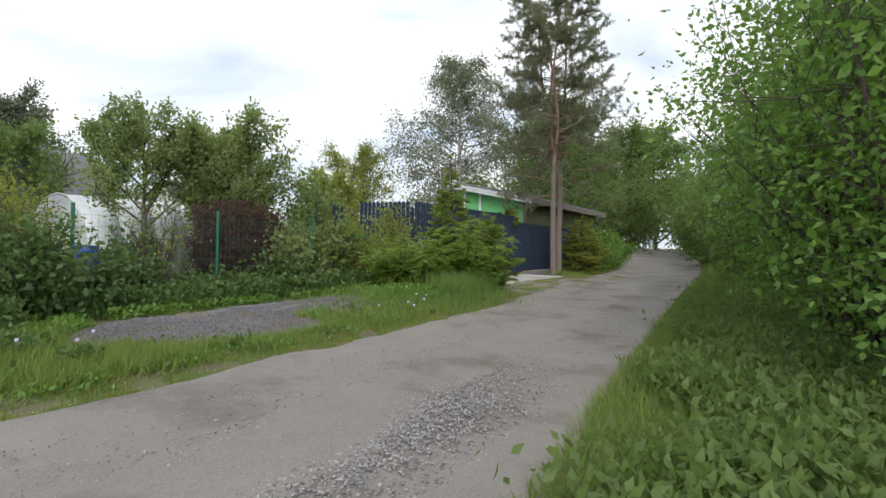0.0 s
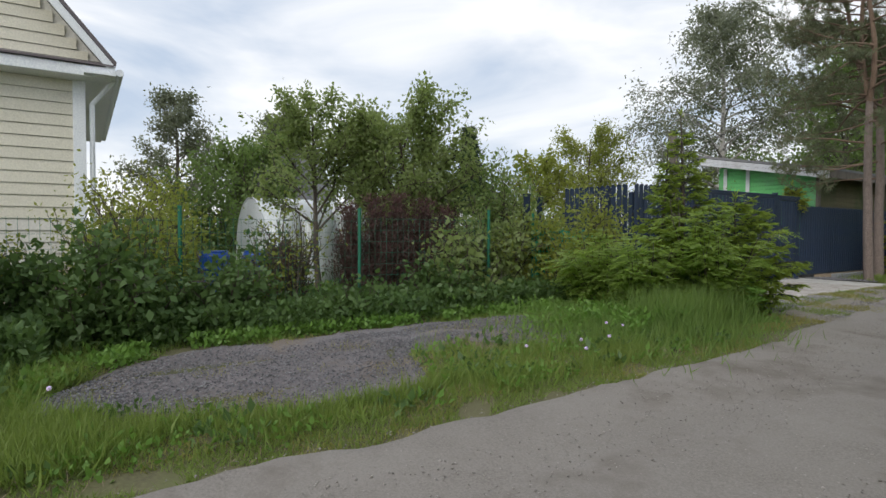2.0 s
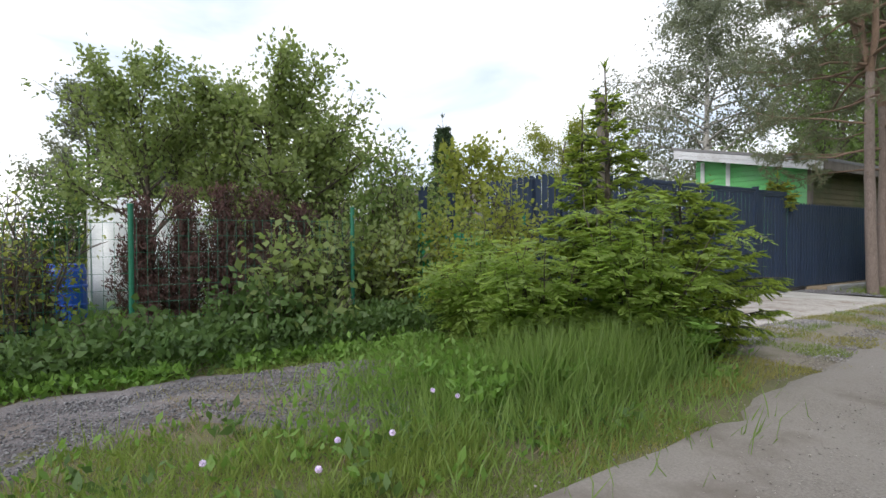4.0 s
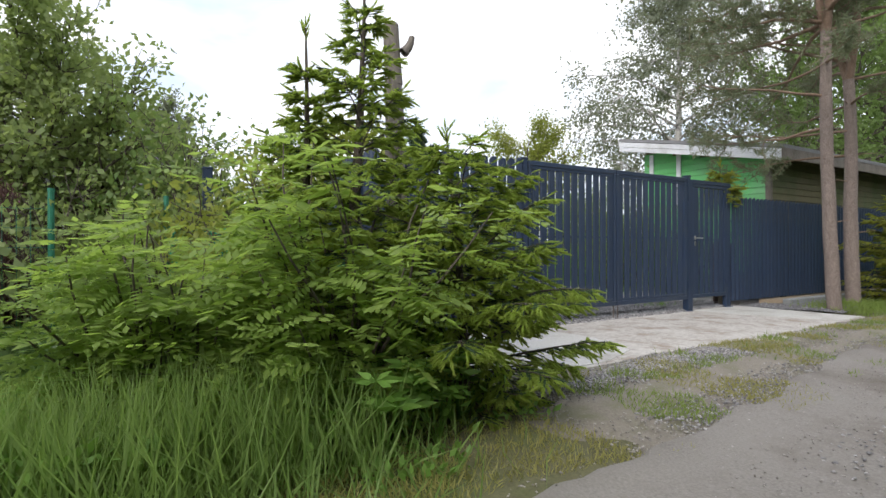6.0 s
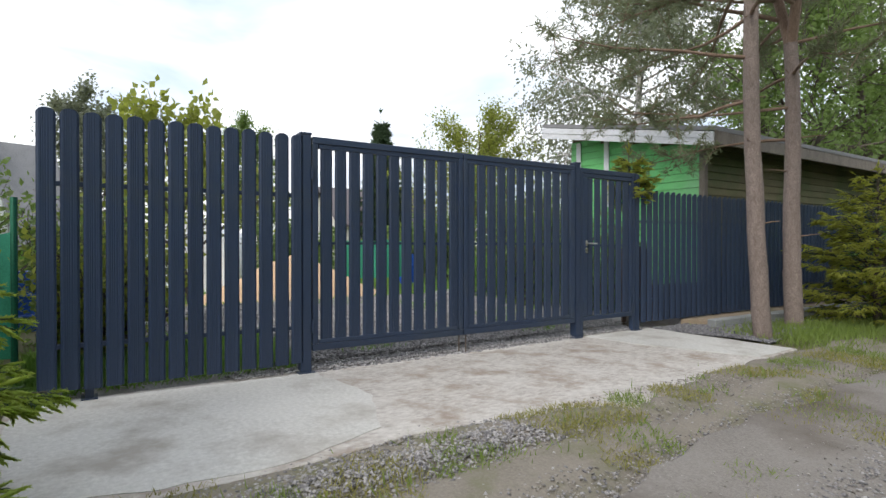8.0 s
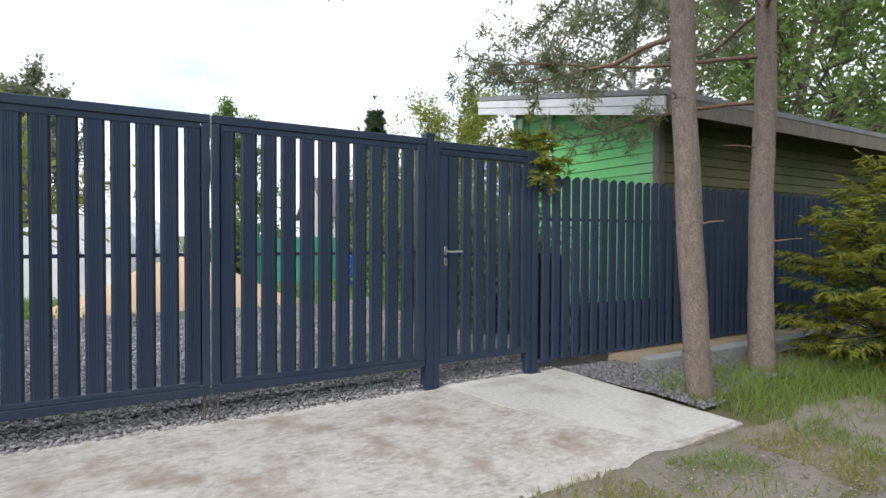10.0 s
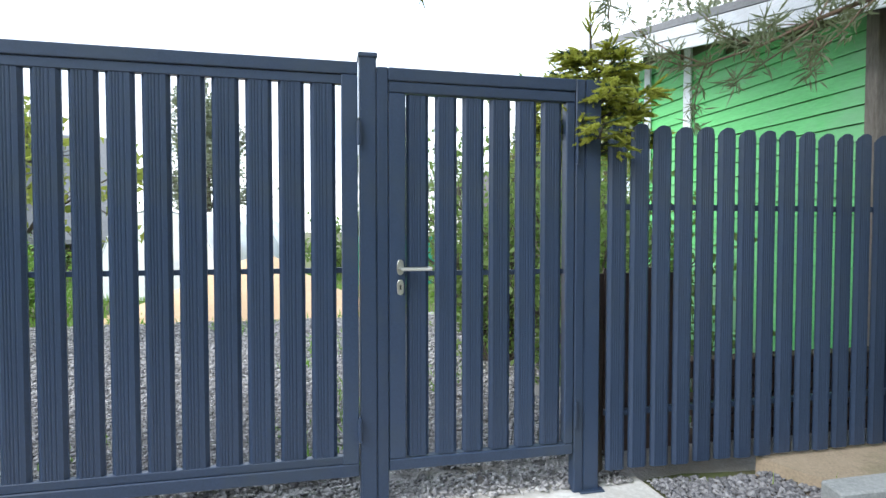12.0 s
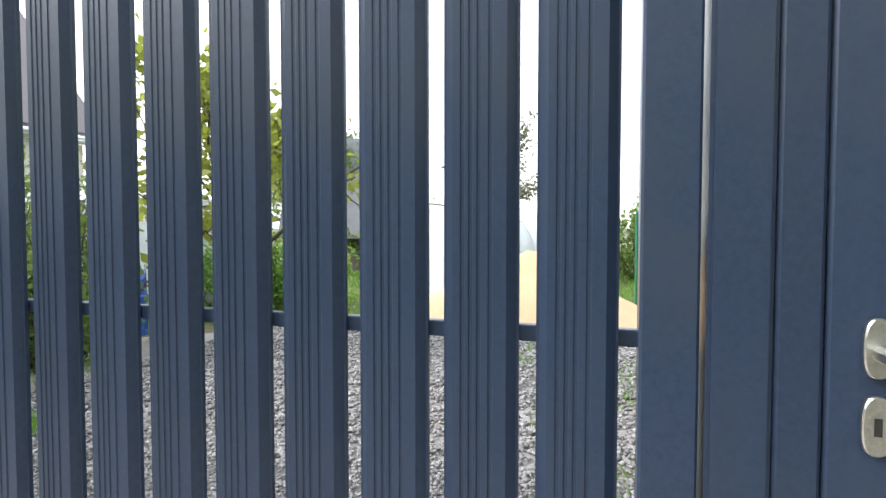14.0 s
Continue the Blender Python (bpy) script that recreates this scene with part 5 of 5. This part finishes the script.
# shrubs along the garden fence
for i, (x, y, h, w, lf, cnt, sz, lab) in enumerate((
        (-7.9, 1.9, 1.2, 1.6, L_NETTLE, 7000, 0.075, "dark green leafy shrub in front of the mesh fence"),
        (-7.9, 3.1, 1.25, 1.7, L_NETTLE, 7500, 0.075, "dark green leafy shrub in front of the mesh fence"),
        (-8.1, 4.3, 0.95, 1.3, L_NETTLE, 5000, 0.07, "low dark green shrub in front of the mesh fence"),
        (-8.9, 3.4, 1.75, 1.6, L_YELLOW, 5000, 0.065, "yellow-green vine shrub on the mesh fence"),
        (-8.8, 1.4, 1.6, 1.8, L_YELLOW, 5000, 0.07, "yellow-green vine shrub on the mesh fence"),
        (-8.75, 5.4, 1.75, 1.3, L_YELLOW, 1500, 0.07, "sparse vine hanging on the mesh fence"),
        (-7.4, 0.5, 2.1, 1.8, L_NETTLE, 10000, 0.075, "dark green leafy shrub at the verge"),
        (-8.2, 10.1, 1.5, 1.5, L_YELLOW, 5500, 0.085, "light green leafy shrub by the mesh fence"),
        (-8.05, 8.15, 1.3, 1.1, L_APPLE, 1600, 0.14, "big-leaved shrub by the mesh fence"),
        (-7.4, 10.6, 1.8, 1.6, L_YELLOW, 5500, 0.08, "light green leafy shrub behind the rowan bush"),
        (-9.6, 10.4, 2.3, 1.9, L_APPLE, 5000, 0.085, "leafy garden shrub behind the fence"),
        (-10.6, 3.5, 1.9, 1.6, L_YELLOW, 5000, 0.08, "yellow-green garden shrub beside the house"),
        (-12.0, 4.0, 2.2, 2.0, L_YELLOW, 5000, 0.09, "light garden shrub beside the house"),
        (-17.5, 6.0, 2.8, 3.2, L_TREE, 6000, 0.12, "garden bush behind the greenhouse"),
        (-10.2, 10.2, 2.7, 2.6, L_TREE, 7000, 0.10, "tall garden shrub behind the mesh fence"),
        (-9.2, 12.4, 1.5, 1.4, L_YELLOW, 4500, 0.08, "light green shrub behind the picket fence"),
        (-10.6, 12.1, 1.8, 1.6, L_TREE, 4500, 0.09, "leafy shrub behind the picket fence"),
        (-10.3, 18.9, 2.4, 1.5, L_TREE, 7000, 0.07, "tall dense hedge shrub inside the wicket"),
        (-12.6, 21.2, 2.3, 2.4, L_TREE, 6000, 0.10, "green bush beside the outbuilding"),
        (-15.2, 22.4, 2.5, 2.8, L_TREE, 6000, 0.12, "green bush at the end of the yard"),
        (-18.4, 22.0, 2.3, 3.4, L_TREE, 6000, 0.14, "green bush at the end of the yard"),
        (-9.1, 5.2, 1.3, 1.0, L_NETTLE, 1800, 0.07, "low shrub behind the mesh fence"),
        (-9.0, 8.9, 1.7, 1.1, L_APPLE, 2600, 0.09, "leafy shrub behind the mesh fence"),
        (-8.75, 9.6, 1.5, 1.2, L_APPLE, 3200, 0.10, "leafy shrub by the mesh fence"),
        (-8.0, 7.6, 0.7, 1.5, L_NETTLE, 3500, 0.075, "low dark nettles by the mesh fence"),
        (-8.1, 6.2, 0.6, 1.4, L_NETTLE, 3000, 0.075, "low dark nettles by the mesh fence"),
        (-9.4, 19.6, 2.0, 1.6, L_TREE, 6000, 0.08, "dense green hedge shrub inside the yard"),
        (-12.0, 19.8, 1.1, 2.6, L_LUSH, 5000, 0.09, "low green bed inside the yard"),
        (-14.5, 12.0, 1.2, 3.0, L_LUSH, 5000, 0.10, "low green bed inside the yard"),
        (-22.0, 18.5, 1.8, 5.0, L_TREE, 7000, 0.16, "green bushes at the end of the yard"),
        (-22.0, 12.0, 1.9, 5.0, L_TREE, 7000, 0.16, "green bushes at the end of the yard"),
        (-23.0, 24.0, 1.8, 5.0, L_TREE, 6000, 0.18, "green bushes at the end of the yard"),
        (-6.3, 24.5, 1.6, 2.6, L_LUSH, 8000, 0.09, "roadside bush under the pines"),
        (-6.6, 27.5, 1.8, 3.0, L_LUSH, 8000, 0.11, "roadside bush along the low fence"),
        (-8.2, 32.0, 2.2, 3.4, L_LUSH, 8000, 0.14, "roadside bush along the lane"))):
    if cnt:
        if lf is L_NETTLE:
            cnt, sz = int(cnt * 0.6), sz * 1.5
        shrub("garden_bush", lab, 100 + i, (x, y, ground_z(x, y)), h, w, 22, lf, cnt, sz, group="fence shrubs", clump=0.11)

# dead brown thujas behind the mesh
for i, (y, h) in enumerate(((5.45, 1.1), (6.55, 1.7), (7.0, 1.85), (7.45, 1.9), (7.95, 1.85), (8.4, 1.7))):
    rng = np.random.default_rng(200 + i)
    ob = thing("dead_thuja", "dried brown thuja behind the mesh fence", "conifer", (-9.05, y, -0.1), "dead thuja hedge")
    segs, tips = [], []
    for k in range(105):
        az, f = rng.uniform(0, 6.28), rng.uniform(0.05, 1)
        p = np.array((0, 0, h * f * 0.6))
        tgt = np.array((math.cos(az) * 0.42 * (1.1 - f), math.sin(az) * 0.42 * (1.1 - f), h * min(1, f * 0.8 + 0.25)))
        sg, pt = limb_line(rng, p, tgt - p, float(np.linalg.norm(tgt - p)), 0.008, 0.003, 4, (0, 0, 0.4), 0.1)
        segs += sg
        tips += pt
    segs.append((np.array((0, 0, -0.1)), np.array((0, 0, h)), 0.03, 0.006))
    linked("branchwork", tubes("branchwork", segs, M_BARK_DARK, 4), ob)
    P, D = scatter(rng, tips, 14, 0.045, -0.4)
    linked("crown", leaves("crown", P, D, 0.06, 0.018, L_BROWN, rng), ob)

# ivy-clad dead trunk near the house
ivy = thing("dead_tree", "grey dead trunk wrapped in climbing leaves", "dead tree", (-7.75, 1.15, -0.12))
rng = np.random.default_rng(77)
sg, pt = limb_line(rng, (0, 0, -0.1), (0, 0, 1), 2.15, 0.16, 0.14, 8, (0, 0, 0.3), 0.03)
linked("trunk", tubes("trunk", sg, M_OLD_WOOD, 10, 0.1, rng), ivy)
P = np.stack([rng.normal(size=2600) * 0.26, rng.normal(size=2600) * 0.26, rng.uniform(0.15, 2.25, 2600)], 1)
linked("vine", leaves("vine", P, rng.normal(size=P.shape) + np.array((0.2, 0, -0.5)), 0.085, 0.06, L_YELLOW, rng), ivy)


# ---- ground cover ----
def cover(name, label, seed, count, region, mat, length, width, upright, lift=0.0, fold=0.1, category="grass", ground=ground_z, clump=None):
    """A carpet of blades or leaves over a stretch of ground. region gives points from uniform numbers."""
    rng = np.random.default_rng(seed)
    P = region(rng, count)
    if clump:
        keep = np.array([noise.noise((q[0] * clump[0], q[1] * clump[0], seed)) > clump[1] for q in P])
        P = P[keep]
    z = np.array([ground(float(q[0]), float(q[1])) for q in P])
    h = length * rng.uniform(0.45, 1.3, len(P))
    Q = np.stack([P[:, 0], P[:, 1], z + lift * rng.uniform(0, 1, len(P)) - 0.01], 1)
    D = rng.normal(size=Q.shape) * (1 - upright)
    D[:, 2] = np.abs(D[:, 2]) + upright
    ob = linked(name, leaves(name, Q, D, h, width if width > 0 else h * -width, mat, rng, fold))
    return tagged(ob, label, category, kind="stuff")


def rect(x0, x1, y0, y1):
    return lambda rng, k: np.stack([rng.uniform(x0, x1, k), rng.uniform(y0, y1, k)], 1)


def verge(rng, k):
    y = rng.uniform(-2.0, 11.6, k)
    edge = np.array([road_left(v) for v in y])
    return np.stack([edge + 0.12 - np.abs(rng.normal(size=k)) * 0.85 + 0.12 * np.sin(y * 5.3) * np.sin(y * 2.1), y], 1)


def off_patch(fn):
    def inner(rng, k):
        q = fn(rng, k)
        keep = [not (2.5 < b < 8.6 and patch_left(b) + 0.1 < a < patch_right(b) - 0.06) for a, b in q]
        return q[np.array(keep)]
    return inner


cover("grass", "short yellowish roadside grass at the road edge", 301, 34000, off_patch(verge), L_DRY, 0.06, 0.006, 0.5, clump=(1.7, -0.12))
cover("grass", "low grass creeping over the road edge", 326, 34000, lambda rng, k: (lambda y: np.stack([np.array([road_left(v) for v in y]) + 0.06 - np.abs(rng.normal(size=k)) * 0.38 + 0.10 * np.sin(y * 3.1) * np.sin(y * 7.7), y], 1))(rng.uniform(-2, 9.5, k)), L_GRASS, 0.06, 0.006, 0.45, clump=(2.4, -0.22))
cover("grass", "tufted green grass strip between road and gravel patch", 300, 26000, off_patch(lambda rng, k: np.stack([-4.45 + rng.normal(size=k) * 0.22, rng.uniform(-2, 8.6, k)], 1)), L_GRASS, 0.17, 0.006, 0.6, clump=(1.4, -0.1))
cover("grass", "green grass at the verge by the house", 302, 52000, off_patch(rect(-7.3, -4.1, -2.5, 2.9)), L_GRASS, 0.21, 0.007, 0.55, clump=(1.1, -0.2))
cover("grass", "green grass around the gravel patch", 303, 40000, off_patch(rect(-7.4, -4.1, 2.4, 9.4)), L_GRASS, 0.11, 0.007, 0.5, clump=(1.5, -0.12))
cover("grass", "sparse grass on the gravel patch", 304, 9000, rect(-7.2, -4.5, 2.5, 8.6), L_DRY, 0.08, 0.006, 0.5, clump=(1.6, 0.2))
cover("grass", "taller grass tufts in the verge", 322, 16000, off_patch(rect(-6.9, -4.15, -2.2, 8.6)), L_GRASS, 0.27, 0.006, 0.55, clump=(2.1, 0.22))
cover("straw", "dry straw stalks lying in the grass", 323, 7000, off_patch(rect(-7.0, -3.85, -2.2, 9.0)), L_STRAW, 0.12, 0.004, 0.35, clump=(1.3, 0.0))
cover("weeds", "dark leafy weed clumps in the verge", 324, 9000, off_patch(rect(-6.9, -4.1, -2.2, 8.6)), L_NETTLE, 0.06, -0.5, 0.25, 0.16, category="weeds", clump=(1.9, 0.2))
cover("grass", "coarse grass tufts in the verge", 330, 9000, off_patch(rect(-6.6, -3.9, -2.0, 8.8)), L_GRASS, 0.20, 0.013, 0.5, clump=(3.0, 0.22), fold=0.16)
cover("weeds", "bright broad-leaved weeds dotted through the verge", 331, 6500, off_patch(rect(-6.8, -3.95, -2.0, 9.0)), L_LUSH, 0.085, -0.45, 0.3, 0.10, category="weeds", clump=(2.7, 0.25))
cover("weeds", "dark broad-leaved weeds dotted through the verge", 332, 6500, off_patch(rect(-7.0, -4.0, -2.0, 9.0)), L_NETTLE, 0.095, -0.5, 0.25, 0.13, category="weeds", clump=(2.3, 0.27))
cover("weeds", "dark leafy weeds in the verge by the house", 333, 12000, rect(-6.7, -4.4, -2.0, 2.3), L_NETTLE, 0.085, -0.5, 0.25, 0.22, category="weeds", clump=(1.5, 0.0))
cover("tall_grass", "tall green grass in front of the rowan bush", 305, 3600, lambda rng, k: np.stack([rng.normal(size=k) * 0.22 - 4.85, rng.uniform(8.5, 10.3, k)], 1), L_TALL, 0.55, 0.010, 0.74, fold=0.16)
cover("tall_grass", "knee-high grass beside the rowan bush", 306, 9000, lambda rng, k: np.stack([rng.normal(size=k) * 0.6 - 5.2, rng.normal(size=k) * 0.7 + 8.9], 1), L_TALL, 0.30, 0.009, 0.6, fold=0.16)
cover("weeds", "leafy weeds among the tall grass", 321, 5500, lambda rng, k: np.stack([-4.55 - np.abs(rng.normal(size=k)) * 0.8, rng.normal(size=k) * 0.8 + 9.0], 1), L_LUSH, 0.08, -0.45, 0.2, 0.32, category="weeds", clump=(1.5, -0.1))
cover("weeds", "dark nettles and ground elder below the mesh fence", 307, 22000, rect(-8.5, -7.25, -2.0, 10.8), L_NETTLE, 0.095, -0.5, 0.15, 0.42, category="weeds")
cover("weeds", "bright low weeds edging the gravel patch", 308, 8000, off_patch(lambda rng, k: (lambda y: np.stack([np.array([patch_left(v) for v in y]) - 0.2 + rng.normal(size=k) * 0.32, y], 1))(rng.uniform(2.4, 9.5, k))), L_LUSH, 0.08, -0.55, 0.2, 0.15, category="weeds", clump=(1.8, -0.15))
cover("weeds", "leafy weeds in the roadside grass", 309, 8000, off_patch(lambda rng, k: verge(rng, k) - np.array((0.35, 0.0))), L_LUSH, 0.06, -0.5, 0.2, 0.10, category="weeds", clump=(1.3, 0.05))
cover("weeds", "broad leafy weeds at the verge by the house", 310, 14000, rect(-7.6, -6.1, -2.0, 2.5), L_NETTLE, 0.11, -0.5, 0.2, 0.45, category="weeds", clump=(0.9, -0.1))
cover("grass", "patchy grass on the trodden dirt", 311, 58000, rect(-5.6, -3.9, 9.8, 21.0), L_DRY, 0.055, 0.006, 0.4, clump=(1.25, 0.12), ground=lambda x, y: ground_z(x, y) + 0.025)
cover("grass", "green grass patches on the dirt", 325, 34000, rect(-5.5, -4.1, 9.6, 20.0), L_GRASS, 0.07, 0.006, 0.4, clump=(1.9, 0.24), ground=lambda x, y: ground_z(x, y) + 0.025)
cover("grass", "grass tufts along the slab edge", 312, 2200, lambda rng, k: np.stack([-5.15 + rng.normal(size=k) * 0.2, rng.uniform(11.4, 19.0, k)], 1), L_GRASS, 0.11, 0.008, 0.55, clump=(2.2, 0.10))
cover("grass", "grass around the foot of the pines", 313, 9000, lambda rng, k: np.stack([-6.1 + rng.normal(size=k) * 0.35, rng.uniform(19.0, 25, k)], 1), L_GRASS, 0.16, 0.009, 0.6)


def right_verge(rng, k):
    y = rng.uniform(-1.5, 16.0, k) ** 1.0
    edge = np.array([road_right(v) for v in y])
    return np.stack([edge - 0.1 + np.abs(rng.normal(size=k)) * 0.9, y], 1)


cover("grass", "lush grass on the verge under the thicket", 314, 42000, right_verge, L_GRASS, 0.15, 0.009, 0.6)
cover("weeds", "lush leafy weeds under the roadside thicket", 315, 42000, lambda rng, k: (lambda y: np.stack([np.array([road_right(v) for v in y]) + 0.62 + rng.normal(size=k) * 0.22 + rng.exponential(0.7, k) + 0.25 * np.sin(y * 2.3), y], 1))(rng.uniform(1.7, 14, k)), L_TREE, 0.085, -0.5, 0.2, 0.30, category="weeds")
cover("grass", "far verge grass along the lane", 316, 16000, lambda rng, k: (lambda y: np.stack([np.array([road_right(v) for v in y]) + np.abs(rng.normal(size=k)) * 0.9, y], 1))(rng.uniform(14, 50, k)), L_GRASS, 0.3, 0.03, 0.6)
cover("grass", "lawn and weeds inside the garden", 317, 26000, rect(-17, -8.7, 1.0, 11.5), L_LUSH, 0.18, 0.02, 0.5, category="grass")
cover("grass", "lawn inside the yard beyond the gravel", 318, 22000, rect(-24, -13.0, 10, 22), L_LUSH, 0.16, 0.025, 0.5)
cover("grass", "grass tufts in the yard gravel", 319, 9000, rect(-13, -8.0, 11.6, 20.5), L_LUSH, 0.10, 0.012, 0.5, clump=(0.9, 0.2), ground=lambda x, y: ground_z(x, y) + 0.08)
cover("grass", "green grass strip inside the picket fence", 320, 9000, rect(-9.4, -7.8, 11.7, 13.9), L_LUSH, 0.16, 0.012, 0.5, ground=lambda x, y: ground_z(x, y) + 0.06)


def stones(name, label, seed, count, region, size, mat, lift):
    """Loose angular stones."""
    rng = np.random.default_rng(seed)
    q = region(rng, count)
    k = len(q)
    base = np.array([(1, 0, 0), (-1, 0, 0), (0, 1, 0), (0, -1, 0), (0, 0, 1), (0, 0, -1)], float)
    s = size * rng.uniform(0.4, 1.35, k)
    V = base[None] * s[:, None, None] * rng.uniform(0.55, 1.2, (k, 6, 1)) + rng.normal(size=(k, 6, 3)) * s[:, None, None] * 0.22
    V[:, :, 2] *= 0.6
    z = np.array([ground_z(float(a), float(b)) for a, b in q]) + lift + s * 0.15
    V += np.concatenate([q, z[:, None]], 1)[:, None, :]
    f = np.array([(0, 2, 4), (2, 1, 4), (1, 3, 4), (3, 0, 4), (2, 0, 5), (1, 2, 5), (3, 1, 5), (0, 3, 5)])
    F = (np.arange(k)[:, None, None] * 6 + f[None]).reshape(-1, 3)
    return tagged(linked(name, mesh_of(name, V.reshape(-1, 3), F, mat)), label, "gravel", kind="stuff")


stones("gravel", "loose crushed stones behind and under the gate", 401, 26000, rect(-9.6, -7.60, 13.2, 18.8), 0.016, M_STONES, 0.085)
stones("gravel", "coarse crushed stones banked under the gate", 410, 5500, rect(-8.3, -7.57, 13.96, 17.3), 0.027, M_STONES, 0.06)
stones("gravel", "loose dark crushed stones along the slab side", 411, 2600, rect(-7.62, -6.0, 18.9, 19.2), 0.018, M_STONES_DARK, 0.035)
stones("gravel", "loose crushed stones over the yard", 402, 22000, rect(-13.2, -9.4, 13.0, 19.5), 0.022, M_STONES, 0.085)
stones("gravel", "loose dark crushed stones between slab and pines", 403, 9000, rect(-7.55, -6.2, 18.93, 20.8), 0.02, M_STONES_DARK, 0.045)
stones("gravel", "loose slag stones on the gravel patch", 404, 15000, lambda rng, k: (lambda y: np.stack([np.array([patch_left(v) + 0.15 + rng.uniform() * (patch_right(v) - patch_left(v) - 0.25) for v in y]), y], 1))(rng.uniform(2.5, 8.3, k)), 0.012, M_STONES_DARK, 0.03)
stones("pebbles", "small loose pebbles scattered over the road", 405, 16000, lambda rng, k: (lambda y: np.stack([np.array([road_left(v) + rng.uniform() * (road_right(v) - road_left(v)) for v in y]), y], 1))(rng.uniform(-1, 20, k)), 0.008, M_PEBBLE, 0.045)
stones("gravel", "loose crushed stones along the slab edge", 408, 4500, lambda rng, k: np.stack([-5.3 + rng.normal(size=k) * 0.16, rng.uniform(11.8, 14.6, k)], 1), 0.014, M_STONES, 0.028)
stones("gravel", "loose crushed stones at the road side of the dirt", 409, 6000, lambda rng, k: np.stack([-4.1 + rng.normal(size=k) * 0.4, rng.uniform(12.0, 17.0, k)], 1), 0.012, M_STONES, 0.03)
stones("pebbles", "loose grit on the dirt by the slab", 406, 9000, rect(-5.6, -3.8, 11.5, 19.5), 0.010, M_PEBBLE, 0.028)
stones("gravel", "coarse gravel patches on the road", 407, 7000, lambda rng, k: np.stack([-1.6 + rng.normal(size=k) * 0.35, 2.6 + rng.normal(size=k) * 0.9], 1), 0.013, M_STONES, 0.04)

# dandelion clocks
for i, (x, y, h) in enumerate(((-4.35, 7.3, 0.22), (-4.5, 7.05, 0.2), (-4.25, 6.85, 0.19), (-4.6, 6.4, 0.2), (-4.9, 7.9, 0.24), (-4.75, 8.0, 0.22), (-5.0, 2.3, 0.22), (-5.2, 1.9, 0.25), (-5.3, 2.6, 0.22), (-4.9, 1.6, 0.2), (-4.6, 0.9, 0.2), (-5.6, 1.2, 0.24))):
    rng = np.random.default_rng(500 + i)
    ob = thing("dandelion", "white dandelion clock on a thin stalk", "flower", (x, y, ground_z(x, y)), "dandelion clocks")
    linked("stalk", tubes("stalk", [(np.array((0, 0, -0.02)), np.array((0.01, 0.01, h)), 0.0025, 0.002)], L_GRASS, 5), ob)
    linked("clock", leaves("clock", np.tile((0.01, 0.01, h), (220, 1)), rng.normal(size=(220, 3)), 0.019, 0.006, L_PUFF, rng), ob)


def lupin(seed, at):
    """Palmate leaves on upright stalks."""
    rng = np.random.default_rng(seed)
    ob = thing("lupin", "lupin plant with palmate green leaves", "plant", at, "lupins")
    segs, P, D = [], [], []
    for i in range(11):
        az, r = rng.uniform(0, 6.28), rng.uniform(0.05, 0.3)
        tip = np.array((math.cos(az) * r, math.sin(az) * r, rng.uniform(0.22, 0.5)))
        segs.append((np.array((0, 0, -0.02)), tip, 0.005, 0.003))
        for k in range(9):
            t = k / 9 * 6.28 + rng.uniform(-0.1, 0.1)
            P.append(tip)
            D.append((math.cos(t), math.sin(t), rng.uniform(0.0, 0.25)))
    for sg in segs:
        linked("stalk", tubes("stalk", [sg], L_LUSH, 5), ob)
    linked("foliage", leaves("foliage", P, D, 0.13, 0.034, L_LUSH, rng, 0.05), ob)


for i, (x, y) in enumerate(((-4.72, 10.75), (-4.95, 11.05), (-4.6, 10.35), (-4.9, 10.5))):
    lupin(600 + i, (x, y, ground_z(x, y)))

# dark boards stacked behind the low fence
stack = thing("board_stack", "dark weathered boards leaning behind the low picket fence", "boards", (-7.95, 18.98, 0.0))
for i in range(5):
    part("board", box_bm(-0.015, 0.015, -0.30 + i * 0.125, -0.18 + i * 0.125, -0.02, 1.12 + 0.03 * (i % 2), 0.004), M_BROWN_WOOD, stack)
pile = thing("timber_pile", "low pile of dark old timber behind the low fence", "timber", (-8.0, 22.6, 0.0))
for i in range(5):
    part("beam", box_bm(-0.07, 0.06, -3.2 + 0.1 * (i % 2), 3.3 - 0.15 * (i % 3), -0.02 + i * 0.118, 0.092 + i * 0.118, 0.008), M_BROWN_WOOD, pile)
